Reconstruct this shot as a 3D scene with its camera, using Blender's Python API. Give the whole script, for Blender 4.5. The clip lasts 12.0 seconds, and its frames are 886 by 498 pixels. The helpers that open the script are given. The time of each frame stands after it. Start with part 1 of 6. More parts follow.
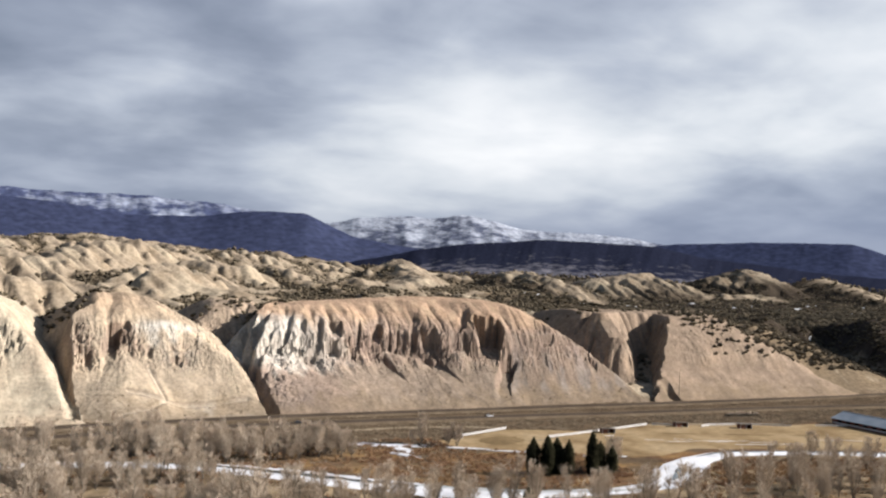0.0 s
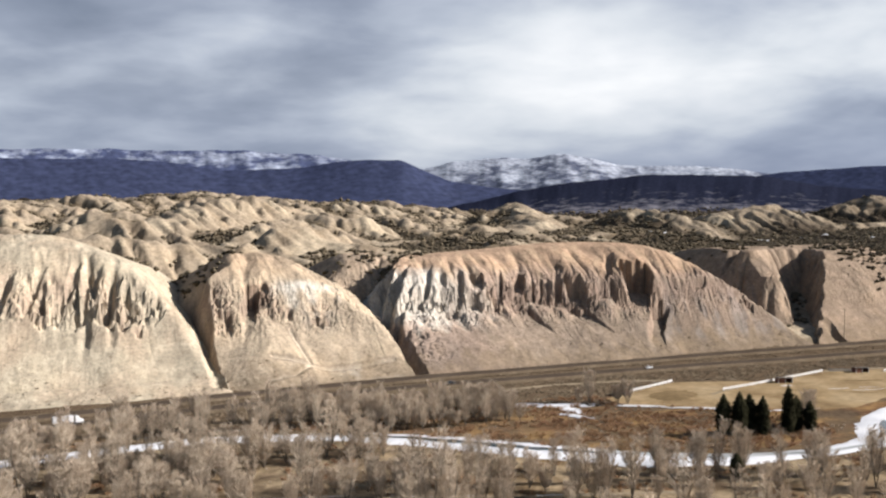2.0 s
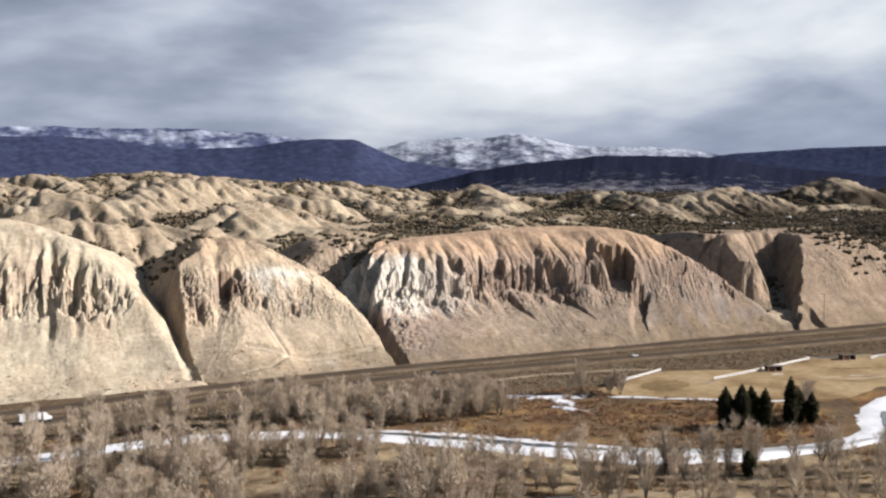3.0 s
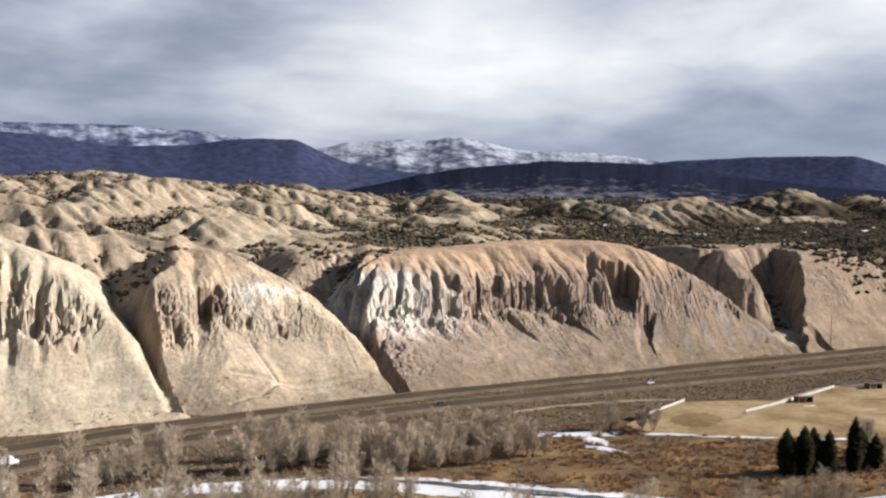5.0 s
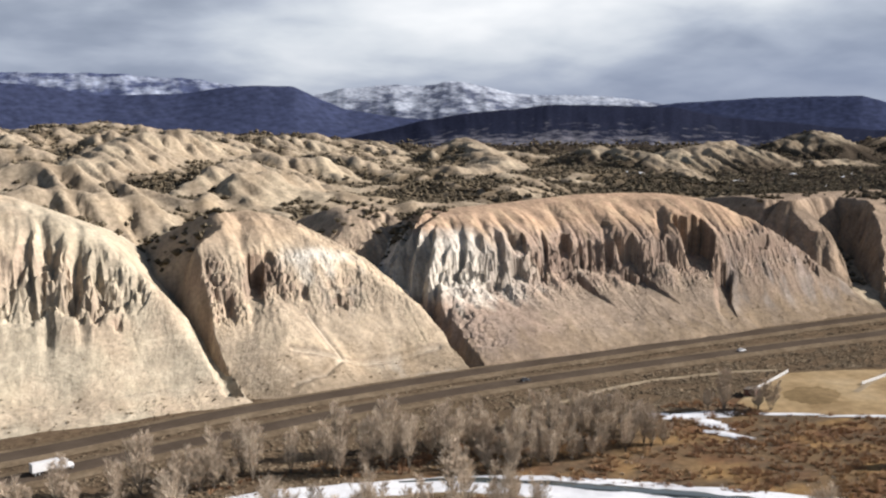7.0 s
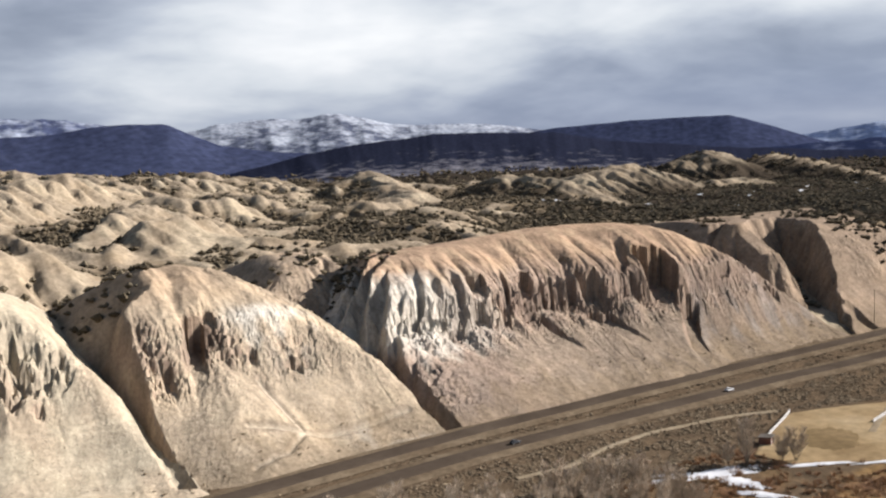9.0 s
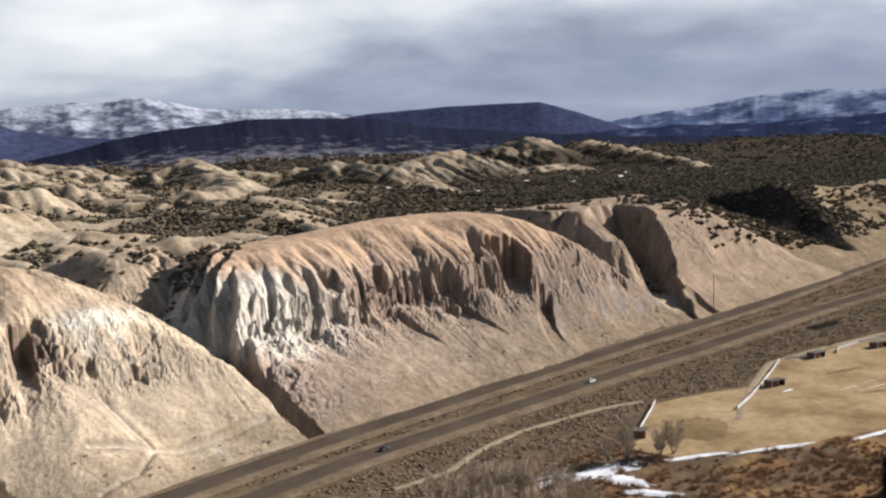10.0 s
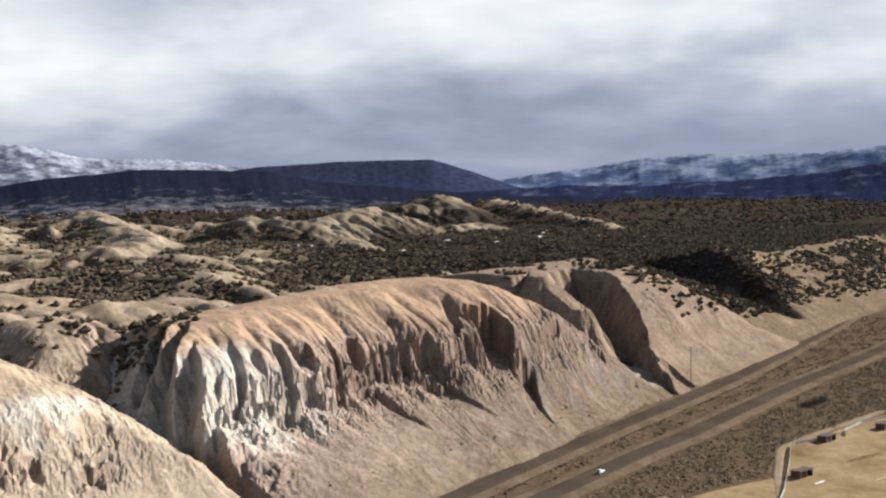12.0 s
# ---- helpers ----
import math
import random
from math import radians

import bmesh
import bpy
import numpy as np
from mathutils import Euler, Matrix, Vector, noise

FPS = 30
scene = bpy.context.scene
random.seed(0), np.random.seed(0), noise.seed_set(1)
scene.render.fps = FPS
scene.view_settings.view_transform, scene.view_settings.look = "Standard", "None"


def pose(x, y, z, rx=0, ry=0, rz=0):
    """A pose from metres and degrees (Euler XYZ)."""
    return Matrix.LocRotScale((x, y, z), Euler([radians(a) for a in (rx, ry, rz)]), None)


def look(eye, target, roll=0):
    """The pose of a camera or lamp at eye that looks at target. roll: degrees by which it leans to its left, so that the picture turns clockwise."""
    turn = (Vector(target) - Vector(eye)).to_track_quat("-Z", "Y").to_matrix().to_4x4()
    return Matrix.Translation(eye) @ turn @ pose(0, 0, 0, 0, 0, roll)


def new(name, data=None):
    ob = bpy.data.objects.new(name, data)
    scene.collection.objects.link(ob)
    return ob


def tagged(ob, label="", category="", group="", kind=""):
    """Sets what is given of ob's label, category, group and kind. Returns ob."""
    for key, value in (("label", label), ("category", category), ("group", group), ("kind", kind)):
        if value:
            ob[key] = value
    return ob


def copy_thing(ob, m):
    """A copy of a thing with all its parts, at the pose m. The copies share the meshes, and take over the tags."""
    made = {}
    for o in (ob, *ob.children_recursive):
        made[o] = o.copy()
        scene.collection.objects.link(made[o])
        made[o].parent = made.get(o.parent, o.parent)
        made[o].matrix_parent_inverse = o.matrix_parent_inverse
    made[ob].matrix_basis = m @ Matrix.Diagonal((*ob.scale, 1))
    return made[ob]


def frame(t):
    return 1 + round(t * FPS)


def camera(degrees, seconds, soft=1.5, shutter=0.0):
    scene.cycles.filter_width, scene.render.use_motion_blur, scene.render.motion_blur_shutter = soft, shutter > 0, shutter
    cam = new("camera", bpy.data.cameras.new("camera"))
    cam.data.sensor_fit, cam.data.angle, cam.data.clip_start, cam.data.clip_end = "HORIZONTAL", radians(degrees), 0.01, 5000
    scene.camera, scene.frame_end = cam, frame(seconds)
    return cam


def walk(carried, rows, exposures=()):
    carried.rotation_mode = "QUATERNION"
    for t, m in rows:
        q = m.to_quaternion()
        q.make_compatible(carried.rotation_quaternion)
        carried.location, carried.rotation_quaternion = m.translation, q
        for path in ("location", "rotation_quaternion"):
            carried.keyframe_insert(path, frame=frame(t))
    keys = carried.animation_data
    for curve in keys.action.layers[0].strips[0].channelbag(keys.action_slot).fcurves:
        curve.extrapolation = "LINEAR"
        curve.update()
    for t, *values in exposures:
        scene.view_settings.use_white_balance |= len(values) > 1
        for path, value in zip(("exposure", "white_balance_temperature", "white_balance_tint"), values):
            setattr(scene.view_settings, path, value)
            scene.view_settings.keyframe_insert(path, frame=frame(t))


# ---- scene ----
cam = camera(46.3, 12.0, soft=2.3)
PATH = [
    (0, (-0.198, 4.401, 100.619), (0.718, 6.178, 100.637), 2.4),
    (0.5, (-2.586, 18.715, 100.73), (-1.707, 20.512, 100.769), 1.6),
    (1, (-5.379, 32.086, 101.201), (-4.581, 33.919, 101.252), 1.9),
    (1.5, (-9.335, 43.764, 101.736), (-8.595, 45.622, 101.698), 0.8),
    (2, (-13.599, 55.617, 102.929), (-12.839, 57.465, 102.832), -0.4),
    (2.5, (-17.526, 67.953, 104.05), (-16.754, 69.794, 103.922), 0.1),
    (3, (-21.803, 82.403, 105.259), (-20.956, 84.209, 105.122), -0.2),
    (3.2, (-23.255, 88.517, 105.47), (-22.392, 90.315, 105.333), -0.2),
    (4.8, (-32.901, 139.629, 109.304), (-31.94, 141.376, 109.157), 0.9),
    (5, (-34.016, 145.926, 109.454), (-33.05, 147.673, 109.321), 0.8),
    (5.5, (-36.577, 161.149, 109.418), (-35.627, 162.898, 109.224), -0.3),
    (6, (-39.34, 177.43, 110.586), (-38.392, 179.176, 110.358), -1.6),
    (6.5, (-41.609, 194.047, 111.793), (-40.691, 195.816, 111.626), -1.9),
    (7, (-43.492, 210.467, 112.496), (-42.516, 212.196, 112.258), -0.0),
    (7.2, (-43.84, 217.15, 112.809), (-42.856, 218.873, 112.551), 0.5),
    (8.8, (-47.875, 270.341, 114.361), (-46.715, 271.954, 114.135), -2.2),
    (9, (-48.144, 276.72, 114.4), (-46.963, 278.323, 114.216), -2.1),
    (9.5, (-48.405, 291.974, 114.694), (-47.174, 293.539, 114.504), -1.8),
    (10, (-46.26, 309.224, 115.779), (-44.812, 310.586, 115.555), -2.0),
    (10.5, (-42.793, 328.404, 116.798), (-41.274, 329.695, 116.636), -0.7),
    (11, (-40.245, 345.952, 117.605), (-38.643, 347.142, 117.482), 1.1),
    (11.5, (-38.055, 364.011, 117.347), (-36.422, 365.159, 117.228), 1.3),
    (12, (-35.365, 382.295, 117.531), (-33.759, 383.48, 117.409), -0.7),
]
walk(cam, [(t, look(eye, target, roll)) for t, eye, target, roll in PATH])

# ---- world, sun and exposure ----
SUN_EL, SUN_DIR = 27.0, Vector((0.92, -0.39))  # towards the sun, over the ground


def add_world():
    w = bpy.data.worlds.new("overcast_sky")
    scene.world = w
    w.use_nodes = True
    nt = w.node_tree
    nt.nodes.clear()
    N, L = nt.nodes.new, nt.links.new

    def math_node(op, a, b=None, clamp=False):
        n = N("ShaderNodeMath")
        n.operation, n.use_clamp = op, clamp
        for i, v in enumerate((a, b)):
            if v is None:
                continue
            if isinstance(v, (int, float)):
                n.inputs[i].default_value = v
            else:
                L(v, n.inputs[i])
        return n.outputs[0]

    def ramp(fac, stops):
        r = N("ShaderNodeValToRGB")
        while len(r.color_ramp.elements) < len(stops):
            r.color_ramp.elements.new(0.5)
        for e, (p, c) in zip(r.color_ramp.elements, stops):
            e.position = p
            e.color = (*c, 1)
        L(fac, r.inputs[0])
        return r.outputs[0]

    def noise_node(vec, scale, detail, rough, dist=0.0):
        n = N("ShaderNodeTexNoise")
        n.inputs["Scale"].default_value = scale
        n.inputs["Detail"].default_value = detail
        n.inputs["Roughness"].default_value = rough
        n.inputs["Distortion"].default_value = dist
        L(vec, n.inputs["Vector"])
        return n.outputs["Fac"]

    sky = N("ShaderNodeTexSky")
    sky.sky_type, sky.sun_disc = "NISHITA", False
    sky.sun_elevation = radians(SUN_EL)
    sky.sun_rotation = math.atan2(SUN_DIR.x, SUN_DIR.y)
    coord = N("ShaderNodeTexCoord").outputs["Generated"]
    split = N("ShaderNodeSeparateXYZ")
    L(coord, split.inputs[0])
    x, y, z = split.outputs
    up = math_node("MAXIMUM", z, 0.0)
    # the cloud deck: directions laid onto a flat layer overhead
    den = math_node("ADD", up, 0.26)
    flat = N("ShaderNodeCombineXYZ")
    L(math_node("DIVIDE", x, den), flat.inputs[0])
    L(math_node("DIVIDE", y, den), flat.inputs[1])
    L(math_node("MULTIPLY", up, 2.0), flat.inputs[2])
    big = noise_node(flat.outputs[0], 1.15, 4.0, 0.5, 0.3)
    small = noise_node(flat.outputs[0], 3.4, 5.0, 0.5, 0.2)
    mixn = math_node("ADD", math_node("MULTIPLY", big, 0.66), math_node("MULTIPLY", small, 0.34))
    # thick and thin parts of the deck: bearing, height, spreads in degrees, amount
    bearing = math_node("MULTIPLY", math_node("ARCTAN2", x, y), 57.2958)
    height = math_node("MULTIPLY", math_node("ARCSINE", z), 57.2958)

    def lobe(b0, h0, sb, sh, amount):
        p, q = math_node("DIVIDE", math_node("SUBTRACT", bearing, b0), sb), math_node("DIVIDE", math_node("SUBTRACT", height, h0), sh)
        r2 = math_node("ADD", math_node("MULTIPLY", p, p), math_node("MULTIPLY", q, q))
        return math_node("MULTIPLY", math_node("POWER", 2.718, math_node("MULTIPLY", r2, -0.5)), amount)

    glow = lobe(29, 6.3, 8, 2.6, 1.0)
    dens = math_node("ADD", mixn, math_node("MULTIPLY", glow, 0.15))
    for args in ((40, 8.0, 9, 3.0, 0.05), (55, 11.0, 22, 3.5, 0.10), (8, 11.5, 13, 4.0, -0.10), (30, 12.5, 6, 1.5, -0.07), (10, 4.5, 10, 1.6, -0.07), (60, 2.5, 22, 2.0, -0.05), (64, 8.5, 14, 3.5, 0.10), (4, 9.0, 9, 4.0, 0.04), (17, 9.5, 8, 4.0, 0.02), (23, 12.5, 8, 3.0, -0.03)):
        dens = math_node("ADD", dens, lobe(*args))
    cloud = ramp(dens, [(0.32, (0.20, 0.235, 0.315)), (0.43, (0.31, 0.35, 0.445)), (0.53, (0.47, 0.515, 0.61)), (0.64, (0.70, 0.738, 0.795)), (0.80, (0.95, 0.96, 0.985))])
    # towards the horizon the deck closes into blue-grey
    low = ramp(z, [(0.0, (1, 1, 1)), (0.045, (0.9, 0.9, 0.9)), (0.11, (0, 0, 0))])
    mx = N("ShaderNodeMix")
    mx.data_type = "RGBA"
    L(math_node("MULTIPLY", low, math_node("SUBTRACT", math_node("ADD", 0.30, math_node("MULTIPLY", math_node("MULTIPLY", math_node("SUBTRACT", bearing, 20.0), 0.02, True), 0.5)), math_node("MULTIPLY", glow, 0.25), True)), mx.inputs[0])
    L(cloud, mx.inputs[6])
    mx.inputs[7].default_value = (0.20, 0.26, 0.42, 1)
    bg_cloud, bg_sky, both = N("ShaderNodeBackground"), N("ShaderNodeBackground"), N("ShaderNodeMixShader")
    L(mx.outputs[2], bg_cloud.inputs[0])
    bg_cloud.inputs[1].default_value = 0.547
    L(sky.outputs[0], bg_sky.inputs[0])
    bg_sky.inputs[1].default_value = 0.05
    # the deck breaks up overhead and towards the sun, where clear sky shows
    ahead = math_node("ADD", math_node("MULTIPLY", x, 0.45), math_node("MULTIPLY", y, 0.89))
    closed = math_node("MULTIPLY", ramp(ahead, [(0.25, (0.15, 0.15, 0.15)), (0.60, (1, 1, 1))]), ramp(z, [(0.27, (1, 1, 1)), (0.5, (0.2, 0.2, 0.2))]))
    L(math_node("MULTIPLY", closed, 0.92), both.inputs[0])
    L(bg_sky.outputs[0], both.inputs[1])
    L(bg_cloud.outputs[0], both.inputs[2])
    out = N("ShaderNodeOutputWorld")
    L(both.outputs[0], out.inputs[0])


add_world()
sun = new("sun", bpy.data.lights.new("sun", "SUN"))
sun.data.energy, sun.data.angle, sun.data.color = 5.45, radians(0.6), (1.0, 0.945, 0.915)
flat_dir = SUN_DIR.normalized() * math.cos(radians(SUN_EL))
sun.matrix_world = look((0, 0, 900), (-flat_dir.x, -flat_dir.y, 900 - math.sin(radians(SUN_EL))))
scene.view_settings.exposure = 1.0


# ---- numbers: noise and terrain ----
def lattice(ix, iy, seed):
    h = (ix * 374761393 + iy * 668265263 + seed * 974634777) & 0xFFFFFFFF
    h = ((h ^ (h >> 13)) * 1274126177) & 0xFFFFFFFF
    return (h ^ (h >> 16)) & 0xFFFF


def pn(x, y, seed=0):
    """Gradient noise, about -0.7 to 0.7, for arrays."""
    x, y = np.broadcast_arrays(np.asarray(x, float), np.asarray(y, float))
    ix, iy = np.floor(x).astype(np.int64), np.floor(y).astype(np.int64)
    fx, fy = x - ix, y - iy
    sx, sy = fx * fx * fx * (fx * (fx * 6 - 15) + 10), fy * fy * fy * (fy * (fy * 6 - 15) + 10)

    def corner(dx, dy):
        a = lattice(ix + dx, iy + dy, seed) * (2 * math.pi / 65536)
        return np.cos(a) * (fx - dx) + np.sin(a) * (fy - dy)

    top = corner(0, 0) * (1 - sx) + corner(1, 0) * sx
    low = corner(0, 1) * (1 - sx) + corner(1, 1) * sx
    return top * (1 - sy) + low * sy


def fbm(x, y, octaves=4, seed=0, gain=0.5):
    total, amp = 0.0, 1.0
    for k in range(octaves):
        total = total + amp * pn(np.asarray(x) * 2 ** k, np.asarray(y) * 2 ** k, seed + 17 * k)
        amp *= gain
    return total


def smooth(a, b, x):
    t = np.clip((np.asarray(x, float) - a) / (b - a), 0, 1)
    return t * t * (3 - 2 * t)


def smin(a, b, k):
    h = np.clip(0.5 + 0.5 * (b - a) / k, 0, 1)
    return b * (1 - h) + a * h - k * h * (1 - h)


def smax(a, b, k):
    return -smin(-a, -b, k)


def bump(u, v, u0, v0, ru, rv, turn=0.0):
    """A rounded mound of height 1."""
    c, s = math.cos(radians(turn)), math.sin(radians(turn))
    du, dv = u - u0, v - v0
    a, b = (c * du + s * dv) / ru, (-s * du + c * dv) / rv
    return np.exp(-(a * a + b * b))


FOOT = 614.0  # where the bluffs meet the valley floor


# crest lines of the hills behind the bluffs: rounding, slope of the flanks, points along the crest
NEAR_RIDGES = (
    (13, 0.72, ((40, 815, 83), (92, 805, 78), (122, 768, 62))),
    (15, 0.62, ((0, 935, 81), (68, 920, 92), (120, 890, 74), (150, 878, 66))),
    (4, 1.25, ((121, 704, 69), (106, 727, 67), (100, 765, 66))),
    (13, 0.8, ((154, 922, 70), (184, 960, 83), (230, 1030, 88))),
    (13, 0.85, ((163, 875, 73), (186, 893, 82), (214, 907, 82), (262, 938, 71))),
    (12, 0.65, ((206, 890, 69), (236, 930, 72), (286, 960, 67))),
    (10, 0.6, ((236, 832, 60), (274, 830, 65), (305, 838, 59))),
    (14, 0.6, ((105, 1045, 89), (177, 1200, 104), (240, 1260, 111))),
)
FAR_RIDGES = (
    (12, 0.5, ((500, 800, 62), (544, 800, 61))),
    (16, 0.45, ((465, 1068, 62), (506, 1055, 66), (545, 1030, 56))),
    (18, 0.5, ((601, 1300, 99), (560, 1160, 78), (505, 1140, 70))),
    (18, 0.5, ((714, 1180, 93), (726, 1100, 82), (720, 1045, 67))),
    (38, 0.62, ((900, 1255, 82), (985, 1260, 94), (1045, 1255, 80))),
    (40, 0.55, ((1270, 1405, 92), (1328, 1400, 104), (1410, 1440, 92))),
    (24, 0.42, ((1560, 1450, 95), (1480, 1300, 82), (1350, 1105, 61))),
    (18, 0.40, ((1080, 1215, 64), (1200, 1225, 66))),
)


def ridge_lines(u, v, lines):
    """Height of the hills along those crests, and 0 to 1 for nearness to a crest."""
    best, near = np.full(np.shape(u), -99.0), np.zeros(np.shape(u))
    for soft, slope, pts in lines:
        for (a, b, h0), (c, d, h1) in zip(pts, pts[1:]):
            along = np.clip(((u - a) * (c - a) + (v - b) * (d - b)) / ((c - a) ** 2 + (d - b) ** 2), 0, 1)
            r = np.hypot(u - a - (c - a) * along, v - b - (d - b) * along)
            best = np.maximum(best, h0 + (h1 - h0) * along - slope * (np.sqrt(r * r + soft * soft) - soft))
            lit = np.hypot(u - a - (c - a) * along - 7, v - b - (d - b) * along + 16)
            near = np.maximum(near, np.exp(-(lit / min(2.3 * soft, 40)) ** 2))
    return best, near


def plateau(u, v):
    """The rolling badlands behind the bluffs."""
    west = 1 - smooth(300, 520, u)
    base = 51 + (0.050 + 0.010 * smooth(1000, 1400, v)) * np.clip(v - 780, 0, 800) * (1 - 0.68 * smooth(450, 900, u)) - 8 * smooth(640, 900, u) * (1 - smooth(900, 1300, v)) + 9 * west * smooth(745, 800, v)
    base = base - 45 * smooth(1700, 2300, v) * (1 - smooth(700, 1300, u))
    wu = u + 34 * pn(u / 130, v / 130, 5) + 10 * pn(u / 40, v / 40, 6)
    wv = v + 34 * pn(u / 130, v / 130, 9) + 10 * pn(u / 40, v / 40, 10)
    across, along = 0.82 * wu + 0.57 * wv, -0.57 * wu + 0.82 * wv
    ridge = 0.5 - np.abs(pn(across / 82, along / 210, 21)) * 1.9
    ridge2 = 0.4 - np.abs(pn((across + 0.5 * along) / 44, along / 95, 33)) * 1.6
    left = 1 - 0.62 * smooth(400, 600, u) * (1 - smooth(1080, 1250, v)) - 0.3 * smooth(900, 1400, u)
    near = west * (1 - smooth(960, 1060, v))
    rough = smooth(735, 820, v) * left * (1 - 0.45 * near)
    z = base + rough * (-25 * np.clip(ridge, -0.3, 0.5) - 13.0 * np.clip(ridge2, -0.3, 0.4) + 6 * fbm(u / 210, v / 210, 2, 3) + 1.6 * fbm(u / 18, v / 18, 2, 13) - 7.0 * np.clip(0.5 - np.abs(pn((wu + 0.5 * wv) / 24, (wv - 0.3 * wu) / 44, 35)) * 1.8, 0, 0.5))
    bend_u, bend_v = u + 7 * pn(u / 38, v / 38, 51), v + 7 * pn(u / 38, v / 38, 52)
    hills = np.maximum(ridge_lines(bend_u, bend_v, NEAR_RIDGES)[0], ridge_lines(bend_u, bend_v, FAR_RIDGES)[0])
    furrow = 1 - np.clip(np.abs(pn((u + 0.6 * v) / 27, (v - 0.6 * u) / 60, 53)) / 0.34, 0, 1)
    z = smax(z, hills - 6.5 * (1 - furrow), 5)
    return z + 5 * smooth(640, 800, u) * (1 - smooth(760, 900, v)) + 9 * bump(u, v, 890, 755, 50, 45)


def ground_z(u, v):
    """The ground sheet: valley floor, the ramp under the bluffs, the plateau."""
    u, v = np.asarray(u, float), np.asarray(v, float)
    top = plateau(u, v)
    foot = FOOT + 6 * smooth(640, 900, u)
    reach = 205 + 12 * pn(u / 60, 0.3, 8) - 105 * smooth(600, 690, u)
    k = np.clip((v - foot) / reach, 0, 1)
    z = top * k
    z = z + 2.2 * pn(u / 18, v / 26, 14) * smooth(foot + 4, foot + 40, v) * (1 - smooth(760, 860, v))
    beside = u - 812 - 0.45 * (v - 690) - 9 * pn(v / 25, 0.3, 41)
    wash = 6 + 0.10 * (v - 640) + np.where(beside > 0, (1.25 + 0.3 * pn(u / 12, v / 12, 43)) * beside, -0.30 * beside) + 3 * (1 - np.clip(np.abs(pn(v / 14, u / 40, 45)) / 0.3, 0, 1)) * (beside > 0)
    z = np.where((v > 626) & (v < 850), smin(z, wash + 60 * smooth(780, 850, v) + 40 * smooth(640, 622, v), 6), z)
    floor = 0.25 * fbm(u / 40, v / 40, 3, 2) * (1 - smooth(FOOT - 80, FOOT - 60, v))
    z = np.where(v < foot, floor, z)
    south = 40 * smooth(150, -500, v) + 120 * smooth(-500, -2500, v)
    return z + south - 1.6 * arroyo(u, v)


def flutes(u, v, seed, size, sharp=0.33):
    wu = u + 0.42 * size * pn(u / (1.6 * size), v / (2.2 * size), seed + 3)
    n = pn(wu / size, v / (size * 4), seed)
    return np.clip(1 - np.abs(n) / sharp, 0, 1) * smooth(-0.45, 0.15, pn(u / (2.7 * size), v / (6 * size), seed + 9))


def face(s, steps):
    return np.interp(s, [p for p, _ in steps], [q for _, q in steps])


def spurs(u, s, z, seed, width, depth, lo, hi):
    """Buttresses with a lit flank and a steep shaded one: set-back in metres, cell by cell."""
    q = (u + 0.30 * width * pn(u / (1.9 * width), s / (2.4 * width), seed) + 0.10 * width * fbm(u / (0.5 * width), z / (0.5 * width), 2, seed + 4)) / width
    q = q + 0.30 * pn(q / 1.7, 0.4, seed + 2)
    cell = np.floor(q).astype(np.int64)
    p = q - cell
    r1, r2, r3 = (lattice(cell, cell * 0 + k, seed) / 65536.0 for k in (1, 2, 3))
    saw = np.minimum(np.clip(p / 0.84, 0, 1) ** 1.25, np.clip((1 - p) / 0.13, 0, 1))
    low, high = lo + (hi - lo) * 0.42 * r2, hi - (hi - lo) * 0.30 * r3
    return depth * (0.25 + 0.75 * r1) * saw * smooth(low - 2, low + 2, z) * (1 - smooth(high - 5, high, z))


def crags(u, z, seed, lo, hi):
    """Crumbling ledges and knobs in the cliff band, in metres of set-back."""
    sharp = np.abs(fbm(u / 7, z / 9, 4, seed, 0.6))
    rough = 3.6 * sharp + 2.2 * np.abs(fbm(u / 3.2, z / 3.6, 3, seed + 2, 0.7)) + 1.4 * pn(u / 14, z / 2.6, seed + 5)
    return rough * smooth(lo, lo + 6, z) * (1 - smooth(hi - 9, hi, z))


def detail(u, v, z, craggy=1.4):
    """Rills and crumbling on the bare slopes."""
    some = smooth(0.0, 0.35, pn(u / 31, v / 60, 66))
    rill = np.clip(1 - np.abs(pn((u + 2.5 * pn(u / 12, v / 12, 60)) / 10, v / 60, 61)) / 0.10, 0, 1) * some
    rugged = smooth(16, 30, z) * (1 - smooth(46, 55, z))
    broken = 0.4 - np.abs(fbm(u / 5, v / 4, 4, 78, 0.62)) * 1.6
    return -0.4 * rill * smooth(3, 14, z) + 0.7 * fbm(u / 15, v / 15, 3, 71) + 0.17 * fbm(u / 3.2, v / 3.4, 3, 75, 0.65) + craggy * (broken - 0.2) * rugged


def bays(u, s, z, steps, cuts, seed):
    """Box-like bites in the cliff: middle, half width, floor height, rim height, lean."""
    heights, runs = [q for _, q in steps], [p for p, _ in steps]
    for u0, half, low, high, lean in cuts:
        edge = u - u0 - lean * (z - 0.5 * (low + high)) + 1.5 * fbm(u / 7, z / 7, 2, seed + int(u0)) + 0.8 * pn(u / 2.4, z / 3.0, seed + int(u0) + 5)
        inside = np.where(edge > 0, np.clip((half - edge) / 1.1 + 0.5, 0, 1), np.clip((half + edge) / (0.6 * half) + 0.3, 0, 1))
        floor = low + 0.36 * (s - np.interp(low, heights, runs))
        rim = high + 3.0 * pn(u / 5, 0.7, seed + 3)
        z = np.where((z < rim) & (z > floor), z + (floor - z) * inside, z)
    return z


